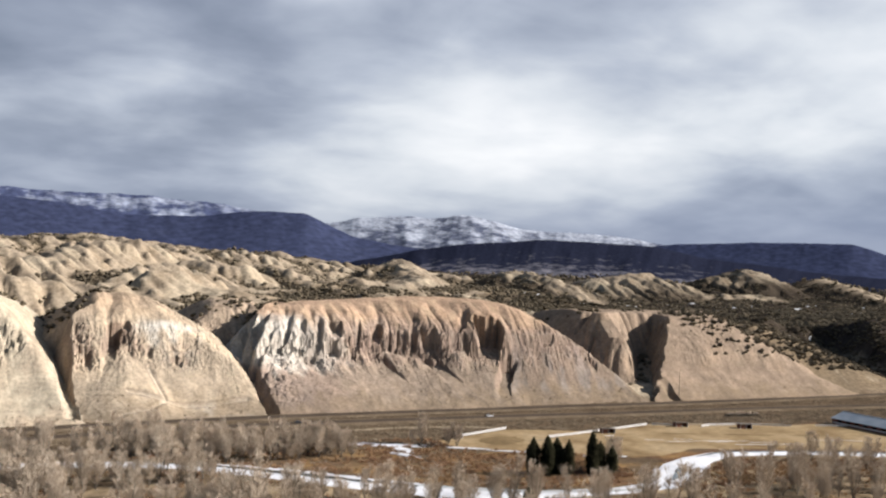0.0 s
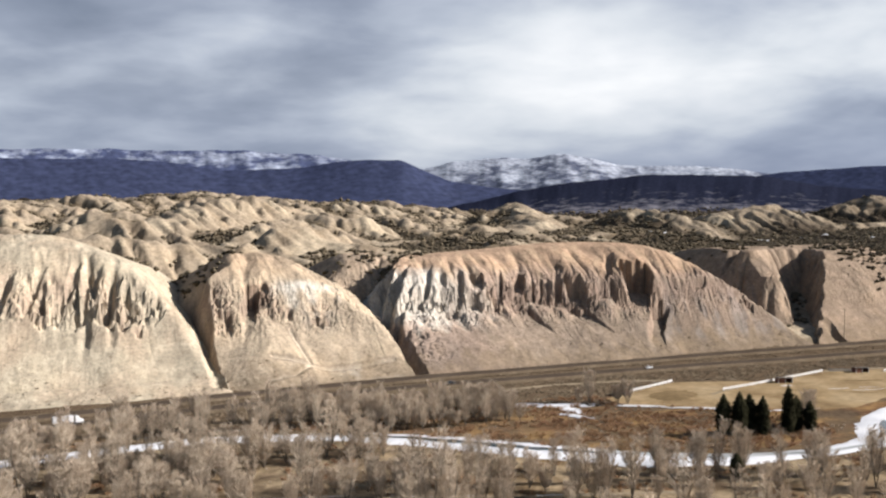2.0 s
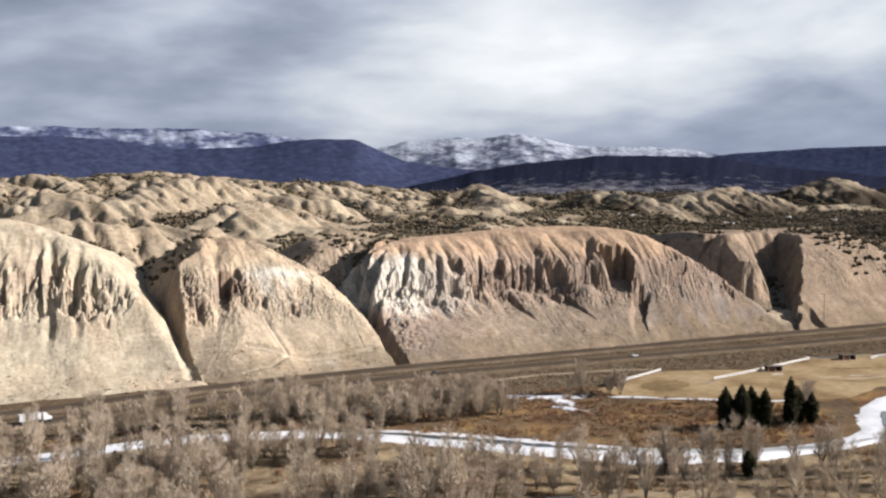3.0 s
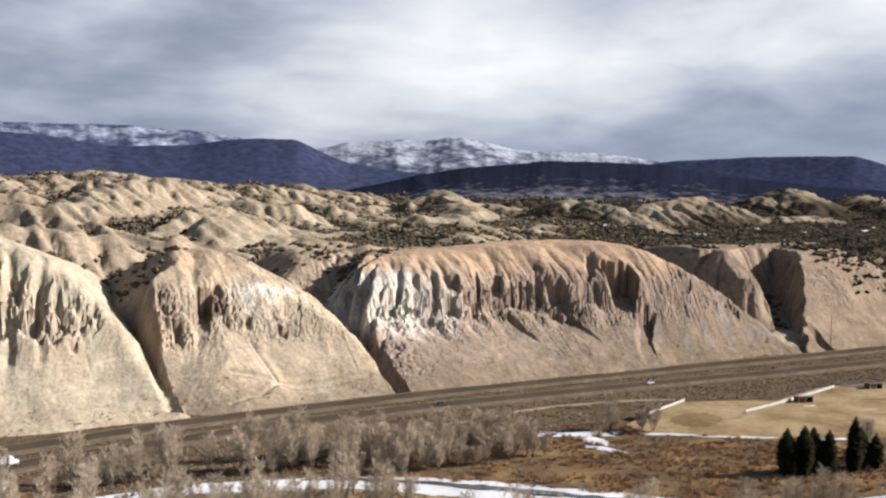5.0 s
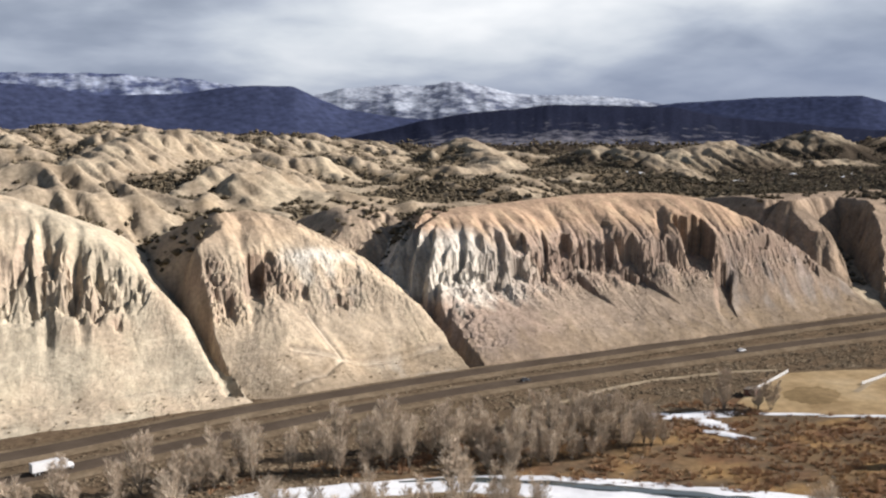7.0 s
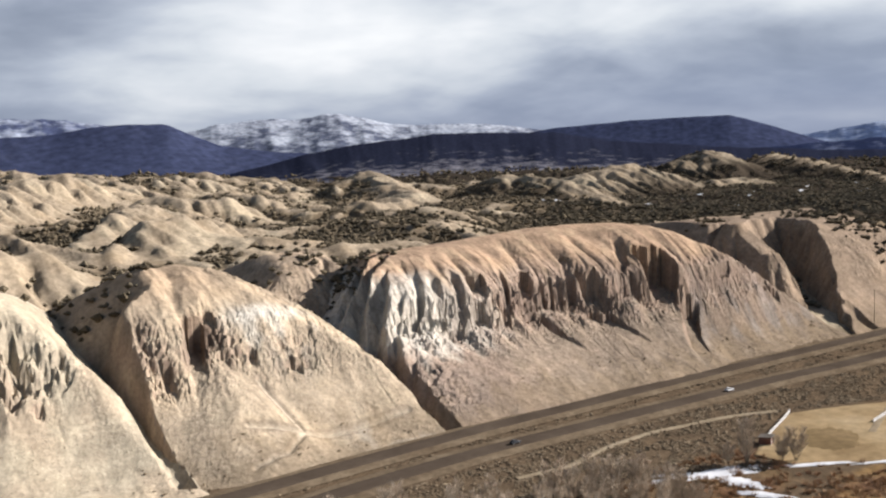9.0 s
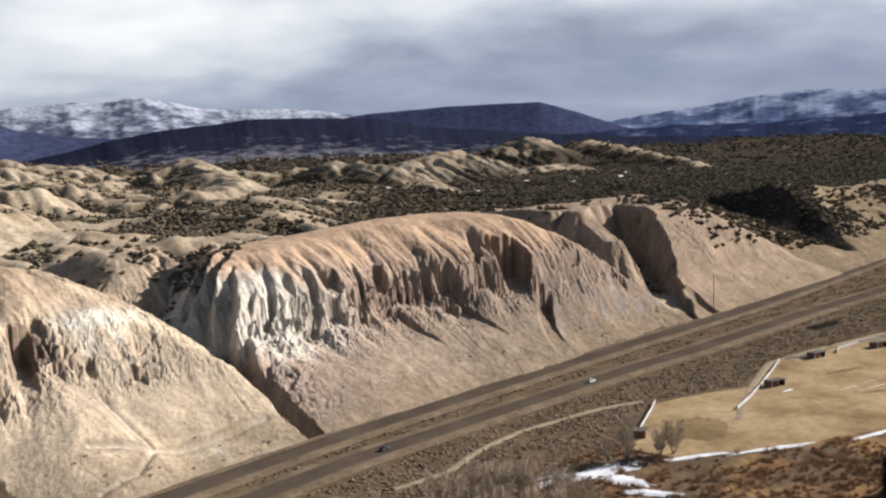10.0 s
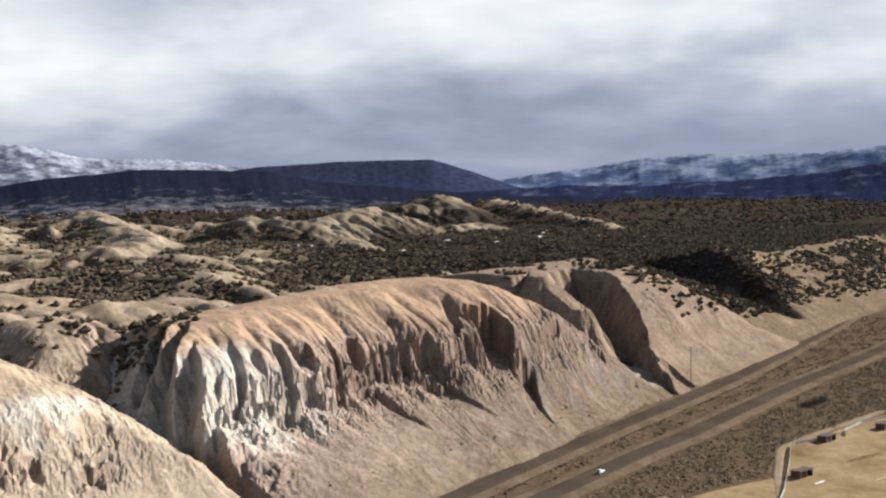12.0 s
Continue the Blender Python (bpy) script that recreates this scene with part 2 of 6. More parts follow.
def slots(u, z, cuts, seed):
    """Narrow leaning gullies in the cliff, as set-back: place at mid height, lean, half width, depth, low, high."""
    back = 0.0
    for u0, lean, half, depth, low, high in cuts:
        off = u - u0 - lean * (z - 0.5 * (low + high)) + 0.9 * fbm(u / 6, z / 8, 3, seed + int(u0))
        deep = np.clip(1.25 - np.abs(off) / half, 0, 1) ** 0.75 * np.clip(0.75 + 1.1 * pn(u / 9, z / 6, seed + int(u0) + 3), 0.25, 1.15)
        back = np.maximum(back, depth * deep * smooth(low - 3, low + 3, z) * (1 - smooth(high - 4, high + 3, z)))
    return back


def ribs(u, v, z, lo, seed):
    """Soft rounded ribs running down from the crest."""
    n = pn((u + 4 * pn(u / 20, v / 30, seed)) / 17, v / 90, seed + 1)
    n2 = pn((u + 2 * pn(u / 9, v / 20, seed + 6)) / 8, v / 50, seed + 7)
    groove = 2.1 * np.clip(1 - np.abs(n) / 0.34, 0, 1) + 0.5 * np.clip(1 - np.abs(n2) / 0.3, 0, 1)
    return -groove * smooth(lo, lo + 7, z) * (1 - smooth(lo + 15, lo + 24, z))


def side_cuts(u, v, line):
    """Deep flutes on the white end of the long bluff, running down to the gully."""
    cut = 0.0
    for v0, w, d in ((628, 4, 4), (641, 4, 6), (653, 5, 10), (666, 5, 12), (679, 6, 13), (694, 6, 10)):
        off = v - v0 - 0.85 * (u - line) + 2.5 * pn(u / 8, v / 8, 401) + 1.0 * pn(u / 3, v / 3, 403)
        cut = np.maximum(cut, d * np.clip(1.15 - np.abs(off) / w, 0, 1) ** 0.8)
    return cut * smooth(1, 8, u - line)


MAIN_SLOTS = ((227, 0.75, 2.2, 6, 36, 58), (239, 0.3, 2.4, 6, 37, 57), (249, 0.45, 2.4, 7, 31, 57), (280, 0.5, 1.8, 6, 41, 56), (272, 0.1, 2.2, 5, 27, 41), (303, 0.3, 1.1, 4, 34, 53), (308, 0.4, 1.1, 4, 34, 50), (314, 0.3, 1.1, 3.5, 36, 50), (321, 0.35, 2.2, 6, 38, 54), (361, 1.0, 2.4, 6, 49, 64), (404, 0.4, 1.2, 3, 40, 56), (417, 0.6, 1.3, 3.5, 46, 60))
MAIN_BAYS = ((263, 4.6, 43, 55, 0.35), (258, 5.0, 29, 41, 0.1), (293.5, 4.2, 37, 54, 0.4), (298, 2.4, 20, 31, -0.4), (326, 2.2, 52, 58, 0.5), (331.5, 5.6, 30, 52, 0.1), (332.5, 6.0, 19, 29.5, -0.6), (374, 9.5, 26, 60, 0.35), (380, 7.0, 9, 29, 0.75), (422, 5.0, 36, 47, 0.3), (442, 3.2, 35, 42, 0.0), (456, 3.2, 28, 37, 0.1), (460, 3.0, 21, 29, 0.2))


def bluff_main(u, v):
    s = v - FOOT - 5 * pn(u / 45, 1.7, 4)
    s = s + (8 * smooth(300, 350, u) + 19 * smooth(345, 402, u)) * smooth(12, 42, s)
    band = smooth(33, 47, s + 9 * pn(u / 13, 2.2, 31)) * (1 - smooth(84, 116, s + 9 * pn(u / 17, 4.2, 33)))
    big = flutes(u + 0.15 * (v - 680), v, 40, 27)
    fine = flutes(u, v, 47, 9)
    back = 2.2 * big + 1.1 * fine * (1 - 0.4 * big) * smooth(-0.3, 0.3, pn(u / 33, v / 30, 37))
    steps = [(-60, -30), (-20, -9), (0, 0), (14, 6), (45, 27), (49, 36), (55, 47), (62, 53.5), (78, 62), (92, 68.5), (104, 72), (125, 73.5), (170, 68)]
    s2 = s - back * band
    raw = face(s2, steps)
    s2 = s2 - spurs(u, s, raw, 311, 23, 4, 26, 57) * smooth(-0.2, 0.15, pn(u / 31, 3.3, 312)) - spurs(u, s, raw, 321, 7.5, 2.0, 25, 54) * smooth(-0.15, 0.25, pn(u / 17, s / 20, 322)) - 1.35 * crags(u, raw, 310, 22, 52)
    s2 = s2 - slots(u, raw, MAIN_SLOTS, 340)
    front = face(s2, steps)
    plain = face(s - 0.8 * crags(u, raw, 315, 30, 50), [(-60, -30), (-20, -9), (0, 0), (14, 6), (50, 32), (60, 41), (66, 49), (78, 58), (92, 66), (104, 70), (125, 72), (170, 66)])
    front = front + (plain - front) * smooth(384, 400, u)
    talus = 0.60 * s + 2.0 + (9 * pn(u / 21, 0.6, 351) + 4 * pn(u / 8, s / 20, 352)) * smooth(24, 46, s) - 0.02 * np.clip(s - 44, 0, 60) ** 2 - 4 * smooth(360, 400, u)
    front = np.where(front < 44, smax(front, np.minimum(talus, 41), 1.5), front)
    front = bays(u, s, front, steps, MAIN_BAYS, 21)
    front = front + ribs(u, v, front, 46, 81)
    left_line = 203 - 0.13 * (v - FOOT) + 0.55 * np.clip(v - 690, 0, 90) + 2 * pn(v / 11, 0.4, 71)
    gl = 0.42 * np.clip(v - FOOT, 0, 80) + 0.15 * np.clip(v - FOOT - 80, 0, 60)
    left = gl - 1 + (1.22 - 0.25 * smooth(690, 730, v)) * (u - left_line) + 3.5 - side_cuts(u, v, left_line) - 3.0 * np.abs(fbm(v / 7, u / 9, 3, 330))
    right = 70 - 0.66 * (u - 411) - 0.006 * np.clip(u - 455, 0, 90) ** 2 + 0.05 * np.clip(v - 690, -80, 20) - 2.0 * flutes(v + 0.4 * u, u, 57, 15) * smooth(20, 36, front) - 0.6 * crags(u, v, 357, 20, 9999) * smooth(16, 26, front)
    knob = smooth(234, 212, u) * smooth(4, 9, front) * (1 - smooth(20, 28, front))
    front = front + 2.4 * knob * (0.40 - np.abs(fbm(u / 12, v / 9, 4, 411, 0.6)) * 1.8)
    top = np.interp(u, (190, 235, 291, 320, 335, 365, 397, 430), (62, 64.5, 68, 71, 73, 72, 70, 66))
    z = smin(smin(smin(front, top, 5), left, 2.5), right, 6)
    z = smin(z, 73 - 0.55 * (v - 722), 10)
    return z + detail(u, v, z) * smooth(67, 60, z) + 0.35 * fbm(u / 9, v / 9, 2, 90) - arroyo(u, v)


def trail(u, v):
    """Distance from the worn track that crosses the foot of the second hill."""
    gap = np.full(np.shape(u), 999.0)
    for (a, b), (c, d) in (((112, 613), (128, 617)), ((128, 617), (140, 626)), ((140, 626), (190, 628)), ((140, 626), (118, 630)), ((140, 626), (134, 652))):
        along = np.clip(((u - a) * (c - a) + (v - b) * (d - b)) / ((c - a) ** 2 + (d - b) ** 2), 0, 1)
        gap = np.minimum(gap, np.hypot(u - a - (c - a) * along, v - b - (d - b) * along))
    return gap


def bluff_second(u, v):
    s = v - FOOT + 3 - 4 * pn(u / 30, 3.1, 6)
    band = smooth(30, 44, s) * (1 - smooth(76, 98, s))
    back = 1.2 * flutes(u, v, 140, 24) + 0.6 * flutes(u, v, 147, 9)
    back = np.maximum(back, 2.5 * np.clip(1.2 - np.abs(u - 112 - 0.2 * (s - 60) - 3 * pn(u / 9, v / 9, 3)) / 4, 0, 1))
    steps = [(-60, -30), (-20, -9), (0, 0), (12, 4), (34, 20), (46, 34), (60, 50), (72, 58), (88, 66), (104, 70.5), (130, 71)]
    s2 = s - back * band
    raw = face(s2, steps)
    s2 = s2 - spurs(u, s, raw - 8 * pn(u / 15, 0.6, 415), 411, 21, 1.4, 26, 56) - crags(u, raw, 410, 22, 60) * (0.3 + 2.0 * bump(u, raw, 120, 43, 8, 10) + 0.7 * bump(u, raw, 154, 34, 8, 8) + 1.2 * bump(u, raw, 95, 40, 7, 18))
    front = bays(u, s, face(s2, steps), steps, ((113, 4.0, 29, 51, 0.35), (123, 2.2, 45, 53, 0.2), (98, 2.4, 24, 36, 0.2), (135, 2.0, 30, 37, 0.3), (152, 2.5, 25, 31, 0.0)), 23)
    front = front + ribs(u, v, front, 52, 83)
    left_line = 87 - 0.12 * np.clip(v - FOOT, 0, 75) + 3 * pn(v / 15, 0.5, 7)
    steep = 3.4 - 1.8 * smooth(676, 706, v)
    left = 0.30 * np.clip(v - FOOT, 0, 140) - 2 + face(u - left_line, [(-60, -70), (0, 0), (3, 8), (13, 40), (32, 72)]) * (steep / 3.4) - 3 * np.abs(fbm(v / 8, u / 6, 3, 161))
    left = left + (42 + 0.95 * (u - 80) + 0.10 * (v - 705) - left) * smooth(690, 702, v)
    right = 72 - 0.54 * (u - 130) - 0.026 * np.clip(u - 181, 0, 60) ** 2 + 0.24 * np.clip(v - 690, -80, 10) + 2.4 * pn(u / 21, v / 40, 163) - 1.8 * flutes(v + 0.5 * u, u, 157, 13) - crags(u, 45 + 0 * u + 0.3 * v, 430, 20, 999) * 0.45
    z = smin(smin(front, left, 3), right, 5)
    fan = 36.5 - 0.66 * np.hypot(1.0 * (u - 119), v - 662)
    z = np.where(v < 665, smax(z, fan, 1.5), z)
    z = smin(z, 71 - 0.48 * (v - 720), 8)
    z = z - 1.0 * np.exp(-(trail(u, v) / 1.1) ** 2)
    return z + detail(u, v, z, 0.4 + 1.8 * bump(u, z, 119, 43, 8, 10) + 0.6 * bump(u, z, 154, 34, 8, 8) + 1.4 * bump(u, z, 95, 38, 7, 20)) - arroyo(u, v)


def bluff_first(u, v):
    s = v - FOOT + 9 + 5 * pn(u / 40, 5.1, 6) + 10 * smooth(-20, -120, u)
    band = smooth(30, 42, s) * (1 - smooth(76, 100, s))
    back = 1.0 * flutes(u, v, 240, 26)
    for u0, w, d in ((22, 3, 3), (36, 3, 2)):
        back = np.maximum(back, d * np.clip(1.2 - np.abs(u - u0 - 0.15 * (s - 60) - 2 * pn(u / 9, v / 9, 3)) / w, 0, 1))
    steps = [(-60, -30), (-20, -9), (0, 0), (16, 6), (36, 24), (44, 36), (52, 50), (64, 64), (80, 76), (100, 83), (130, 86), (170, 84)]
    s2 = s - back * band
    raw = face(s2, steps) - 9 * pn(u / 17, 0.6, 517) - 5 * pn(u / 6, s / 20, 518)
    s2 = s2 - spurs(u, s, raw, 511, 17, 1.6, 40, 66) - spurs(u, s, raw, 531, 9, 5.5, 40, 70) * smooth(-14, 0, u) * (1 - smooth(40, 50, u)) - crags(u, raw, 510, 36, 68) * (0.7 + 1.3 * bump(u, raw, 26, 50, 26, 16))
    front = bays(u, s, face(s2, steps), steps, ((45, 2.0, 34, 44, 0.2), (47, 1.6, 26, 33, -0.3), (33, 1.6, 30, 36, 0.0), (12, 1.6, 38, 46, 0.3)), 25)
    front = front - 0.9 * slots(u, front, ((23.5, 0.33, 3.0, 9, 40, 66), (33, 0.22, 2.8, 9, 37, 62), (38, 0.25, 1.5, 5, 48, 62), (13, 0.4, 2.2, 6, 46, 68), (-6, 0.4, 2.5, 7, 44, 66), (-22, 0.4, 2.6, 7, 42, 64)), 520)
    right_line = 84 - 0.05 * np.clip(v - FOOT, 0, 90) + 3 * pn(v / 15, 0.5, 7)
    right = 0.30 * np.clip(v - FOOT, 0, 140) - 2 + 1.15 * (right_line + 11 - u)
    right = smin(right, 84 - 0.42 * (u - 8), 8)
    z = smin(front, right, 8)
    z = smin(z, 86 - 0.42 * (v - 726), 10)
    return z + detail(u, v, z, 0.4 + 1.2 * bump(u, z, 28, 50, 26, 14)) - arroyo(u, v)


def bluff_far(u, v):
    s = v - FOOT + 2 - 4 * pn(u / 35, 3.1, 9)
    front = face(s, [(-60, -30), (-20, -9), (0, 0), (10, 6), (32, 20), (38, 29), (46, 39), (62, 50), (76, 57.5), (92, 62), (150, 64), (190, 59)])
    line = np.interp(v, (614, 621, 640, 660, 690, 718, 760, 800), (494, 500, 514, 527, 551, 566, 588, 606)) + 4 * pn(v / 12, 0.5, 3)
    left = 0.30 * np.clip(v - FOOT, 0, 130) - 2 + 2.3 * (u - line - 3 * flutes(v, u, 347, 12) - 4.0 * np.abs(fbm(u / 9, v / 8, 3, 349)))
    head = 8 + 2.1 * (v - 704 - 5 * pn(u / 11, 0.4, 351) - 3 * flutes(u, v, 353, 10))
    left = smax(left, smin(head, 63 - 1.3 * np.clip(512 - u, -60, 99), 4), 2)
    right = 64 - 0.43 * np.clip(u - 578 - 0.75 * np.clip(v - 640, 0, 120), 0, 400) + 2 * pn(u / 30, v / 20, 12)
    z = smin(smin(front, left, 2), right, 12)
    z = smin(z, 64 - 0.30 * (v - 780), 8)
    lobe = -60.0
    for (a, b, h0), (c, d, h1) in (((511, 684, 43), (519, 716, 60)), ((517, 716, 61), (560, 742, 61))):
        along = np.clip(((u - a) * (c - a) + (v - b) * (d - b)) / ((c - a) ** 2 + (d - b) ** 2), 0, 1)
        r = np.hypot(u - a - (c - a) * along, v - b - (d - b) * along)
        lobe = np.maximum(lobe, h0 + (h1 - h0) * along - 1.25 * np.clip(r - 6, 0, 99) - 3.5 * flutes(u - v, u + v, 361, 14) * smooth(5, 16, r) - 2.0 * np.abs(fbm(u / 8, v / 8, 3, 363)) * smooth(3, 10, r))
    z = smax(z, smin(lobe, 3 + 2.0 * (line - 15 - u) + 0.3 * (v - FOOT), 3), 1.5)
    return z + detail(u, v, z) * 0.5 - arroyo(u, v)


def bluff_behind(u, v):
    s = v - 712 - 4 * pn(u / 20, 0.7, 15) - 6 * flutes(u, v, 640, 14) * smooth(715, 725, v)
    front = face(s, [(-90, -60), (-20, 0), (0, 27), (12, 42), (24, 51), (36, 59), (60, 64), (90, 66)])
    left = 65 - 0.9 * np.clip(202 - u, -200, 90)
    right = 65 - 1.1 * np.clip(u - 226 - 0.25 * (v - 740), -90, 90) - 3 * flutes(v, u, 647, 12)
    z = smin(smin(front, left, 7), right, 7)
    return smin(z, 66 - 0.4 * (v - 785), 8) + detail(u, v, z)


def arroyo(u, v):
    """Steep little washes that cut the foot of the bluffs, in metres of depth."""
    cut = 0.0
    for line, end in ((86 - 0.07 * (v - FOOT) + 3 * pn(v / 15, 0.5, 7) + 1.5 * pn(v / 5, 0.9, 7), 672), (202 - 0.03 * (v - FOOT) + 2 * pn(v / 9, 1.5, 8), 690), (517 + 0.12 * (v - FOOT) + 2 * pn(v / 9, 2.5, 8), 640)):
        cut = np.maximum(cut, np.clip(1.3 - np.abs(u - line) / 3.4, 0, 1) ** 0.6 * smooth(FOOT - 3, FOOT + 2, v) * (1 - smooth(end - 20, end, v)))
    return 5.5 * cut


RAW_HILLS = (bluff_first, bluff_second, bluff_main, bluff_far, bluff_behind)
SPANS = ((-330, 135, 590, 800), (70, 235, 606, 800), (180, 545, 604, 800), (455, 800, 606, 835), (120, 265, 695, 840))
CLIFFS = ((38, 74), (26, 62), (24, 55), (20, 60), (20, 80))  # foot and top of the bare cliff band
CELLS = (1.1, 0.75, 0.75, 1.1, 1.2)


def erode(z, drops, steps, seed, carve=0.16, settle=0.2, load=2.6, deepest=3.2, most=0.8):
    """Rain running over a height grid: drops carve where they run fast and settle where they slow."""
    rng = np.random.default_rng(seed)
    floor_, roof_, z = z - deepest, z + most, z.copy()
    rows, cols = z.shape
    for _ in range(max(1, drops // 3000)):
        x, y = rng.random(3000) * (cols - 3) + 1, rng.random(3000) * (rows - 3) + 1
        dx, dy, speed, water, mud = np.zeros(3000), np.zeros(3000), np.ones(3000), np.ones(3000), np.zeros(3000)
        for _ in range(steps):
            ix, iy = x.astype(int), y.astype(int)
            fx, fy = x - ix, y - iy
            a, b, c, d = z[iy, ix], z[iy, ix + 1], z[iy + 1, ix], z[iy + 1, ix + 1]
            gx, gy = (b - a) * (1 - fy) + (d - c) * fy, (c - a) * (1 - fx) + (d - b) * fx
            here = (a * (1 - fx) + b * fx) * (1 - fy) + (c * (1 - fx) + d * fx) * fy
            dx, dy = 0.12 * dx - 0.88 * gx, 0.12 * dy - 0.88 * gy
            size = np.maximum(np.hypot(dx, dy), 1e-9)
            dx, dy = dx / size, dy / size
            x2, y2 = np.clip(x + dx, 0, cols - 2.01), np.clip(y + dy, 0, rows - 2.01)
            jx, jy = x2.astype(int), y2.astype(int)
            hx, hy = x2 - jx, y2 - jy
            there = (z[jy, jx] * (1 - hx) + z[jy, jx + 1] * hx) * (1 - hy) + (z[jy + 1, jx] * (1 - hx) + z[jy + 1, jx + 1] * hx) * hy
            fall = there - here
            room = np.maximum(-fall, 0.02) * speed * water * load
            give = np.where(fall > 0, np.minimum(fall, mud), np.where(mud > room, (mud - room) * settle, -np.minimum((room - mud) * carve, np.maximum(-fall, 0))))
            mud = mud - give
            change = np.zeros_like(z)
            for ox, oy, w in ((0, 0, (1 - fx) * (1 - fy)), (1, 0, fx * (1 - fy)), (0, 1, (1 - fx) * fy), (1, 1, fx * fy)):
                np.add.at(change, (iy + oy, ix + ox), give * w)
            z = np.clip(z + np.clip(change, -0.2, 0.1), floor_, roof_)
            speed = np.clip(np.sqrt(np.maximum(speed * speed - fall * 0.6, 0.04)), 0.2, 3.5)
            water = water * 0.975
            x, y = x2, y2
    return z


def sampler(z, u0, v0, du, dv, outside):
    rows, cols = z.shape

    def sample(u, v):
        u, v = np.broadcast_arrays(np.asarray(u, float), np.asarray(v, float))
        p, q = (u - u0) / du, (v - v0) / dv
        inside = (p >= 0) & (q >= 0) & (p < cols - 1) & (q < rows - 1)
        p, q = np.clip(p, 0, cols - 1.001), np.clip(q, 0, rows - 1.001)
        i, j = p.astype(int), q.astype(int)
        fx, fy = p - i, q - j
        out = (z[j, i] * (1 - fx) + z[j, i + 1] * fx) * (1 - fy) + (z[j + 1, i] * (1 - fx) + z[j + 1, i + 1] * fx) * fy
        return np.where(inside, out, outside)

    return sample


def soften(z, k):
    for _ in range(k):
        p = np.pad(z, 1, mode="edge")
        z = 0.5 * z + 0.125 * (p[:-2, 1:-1] + p[2:, 1:-1] + p[1:-1, :-2] + p[1:-1, 2:])
    return z


HILLS, HILL_GRIDS = [], []
for k, (h, (u0, u1, v0, v1), cell) in enumerate(zip(RAW_HILLS, SPANS, CELLS)):
    us, vs = np.arange(u0, u1 + cell, cell), np.arange(v0, v1 + cell, cell)
    gu, gv = np.meshgrid(us, vs)
    gz = h(gu, gv)
    worn = erode(gz, int(gz.size * 0.55), 44, 700 + k)
    # talus and caps wear less than the bare cliffs, and unevenly
    keep = 0.02 + 0.98 * smooth(CLIFFS[k][0] - 9, CLIFFS[k][0] + 7, gz + 9 * pn(gu / 19, gv / 19, 91)) * (1 - 0.7 * smooth(CLIFFS[k][1] - 5, CLIFFS[k][1] + 6, gz + 5 * pn(gu / 14, gv / 14, 92)))
    keep = keep * (0.35 + 0.65 * smooth(-0.25, 0.2, pn(gu / 23, gv / 31, 93)))
    gz = gz + (soften(worn, 1) * 0.4 + worn * 0.6 - gz) * keep * (0.2, 0.12, 0.22, 0.06, 0.5)[k]
    HILL_GRIDS.append((gu, gv, gz))
    HILLS.append(sampler(gz, u0, v0, cell, cell, -60.0))

# the hills behind, worn the same way on a coarser grid
gu, gv = np.meshgrid(np.arange(-160, 1321, 3.0), np.arange(700, 1701, 3.0))
gz = ground_z(gu, gv)
worn = erode(gz / 3, int(gz.size * 0.9), 50, 777, load=3.4, deepest=4.5) * 3
shift = 0.85 * np.clip(soften(worn, 1) - gz, -14, 5) * smooth(716, 770, gv) * (1 - smooth(1600, 1690, gv)) * smooth(-160, -120, gu) * (1 - smooth(1250, 1310, gu))
WORN = sampler(shift, -160, 700, 3.0, 3.0, 0.0)
HOLLOW = sampler(soften(gz + shift, 60) - gz - shift, -160, 700, 3.0, 3.0, 0.0)
raw_ground = ground_z


def ground_z(u, v):
    """The ground sheet after wear."""
    return raw_ground(u, v) + WORN(u, v)


def land_z(u, v):
    """The height of whatever lies uppermost."""
    z = ground_z(u, v)
    for h in HILLS:
        z = np.maximum(z, h(u, v))
    return z


# ---- materials ----
def material(name, rough=0.9):
    m = bpy.data.materials.new(name)
    m.use_nodes = True
    b = m.node_tree.nodes["Principled BSDF"]
    b.inputs["Roughness"].default_value = rough
    b.inputs["Specular IOR Level"].default_value = 0.12
    return m, m.node_tree, b


GROUND_LIGHT = 0.64  # scale from the tones below to true reflectance


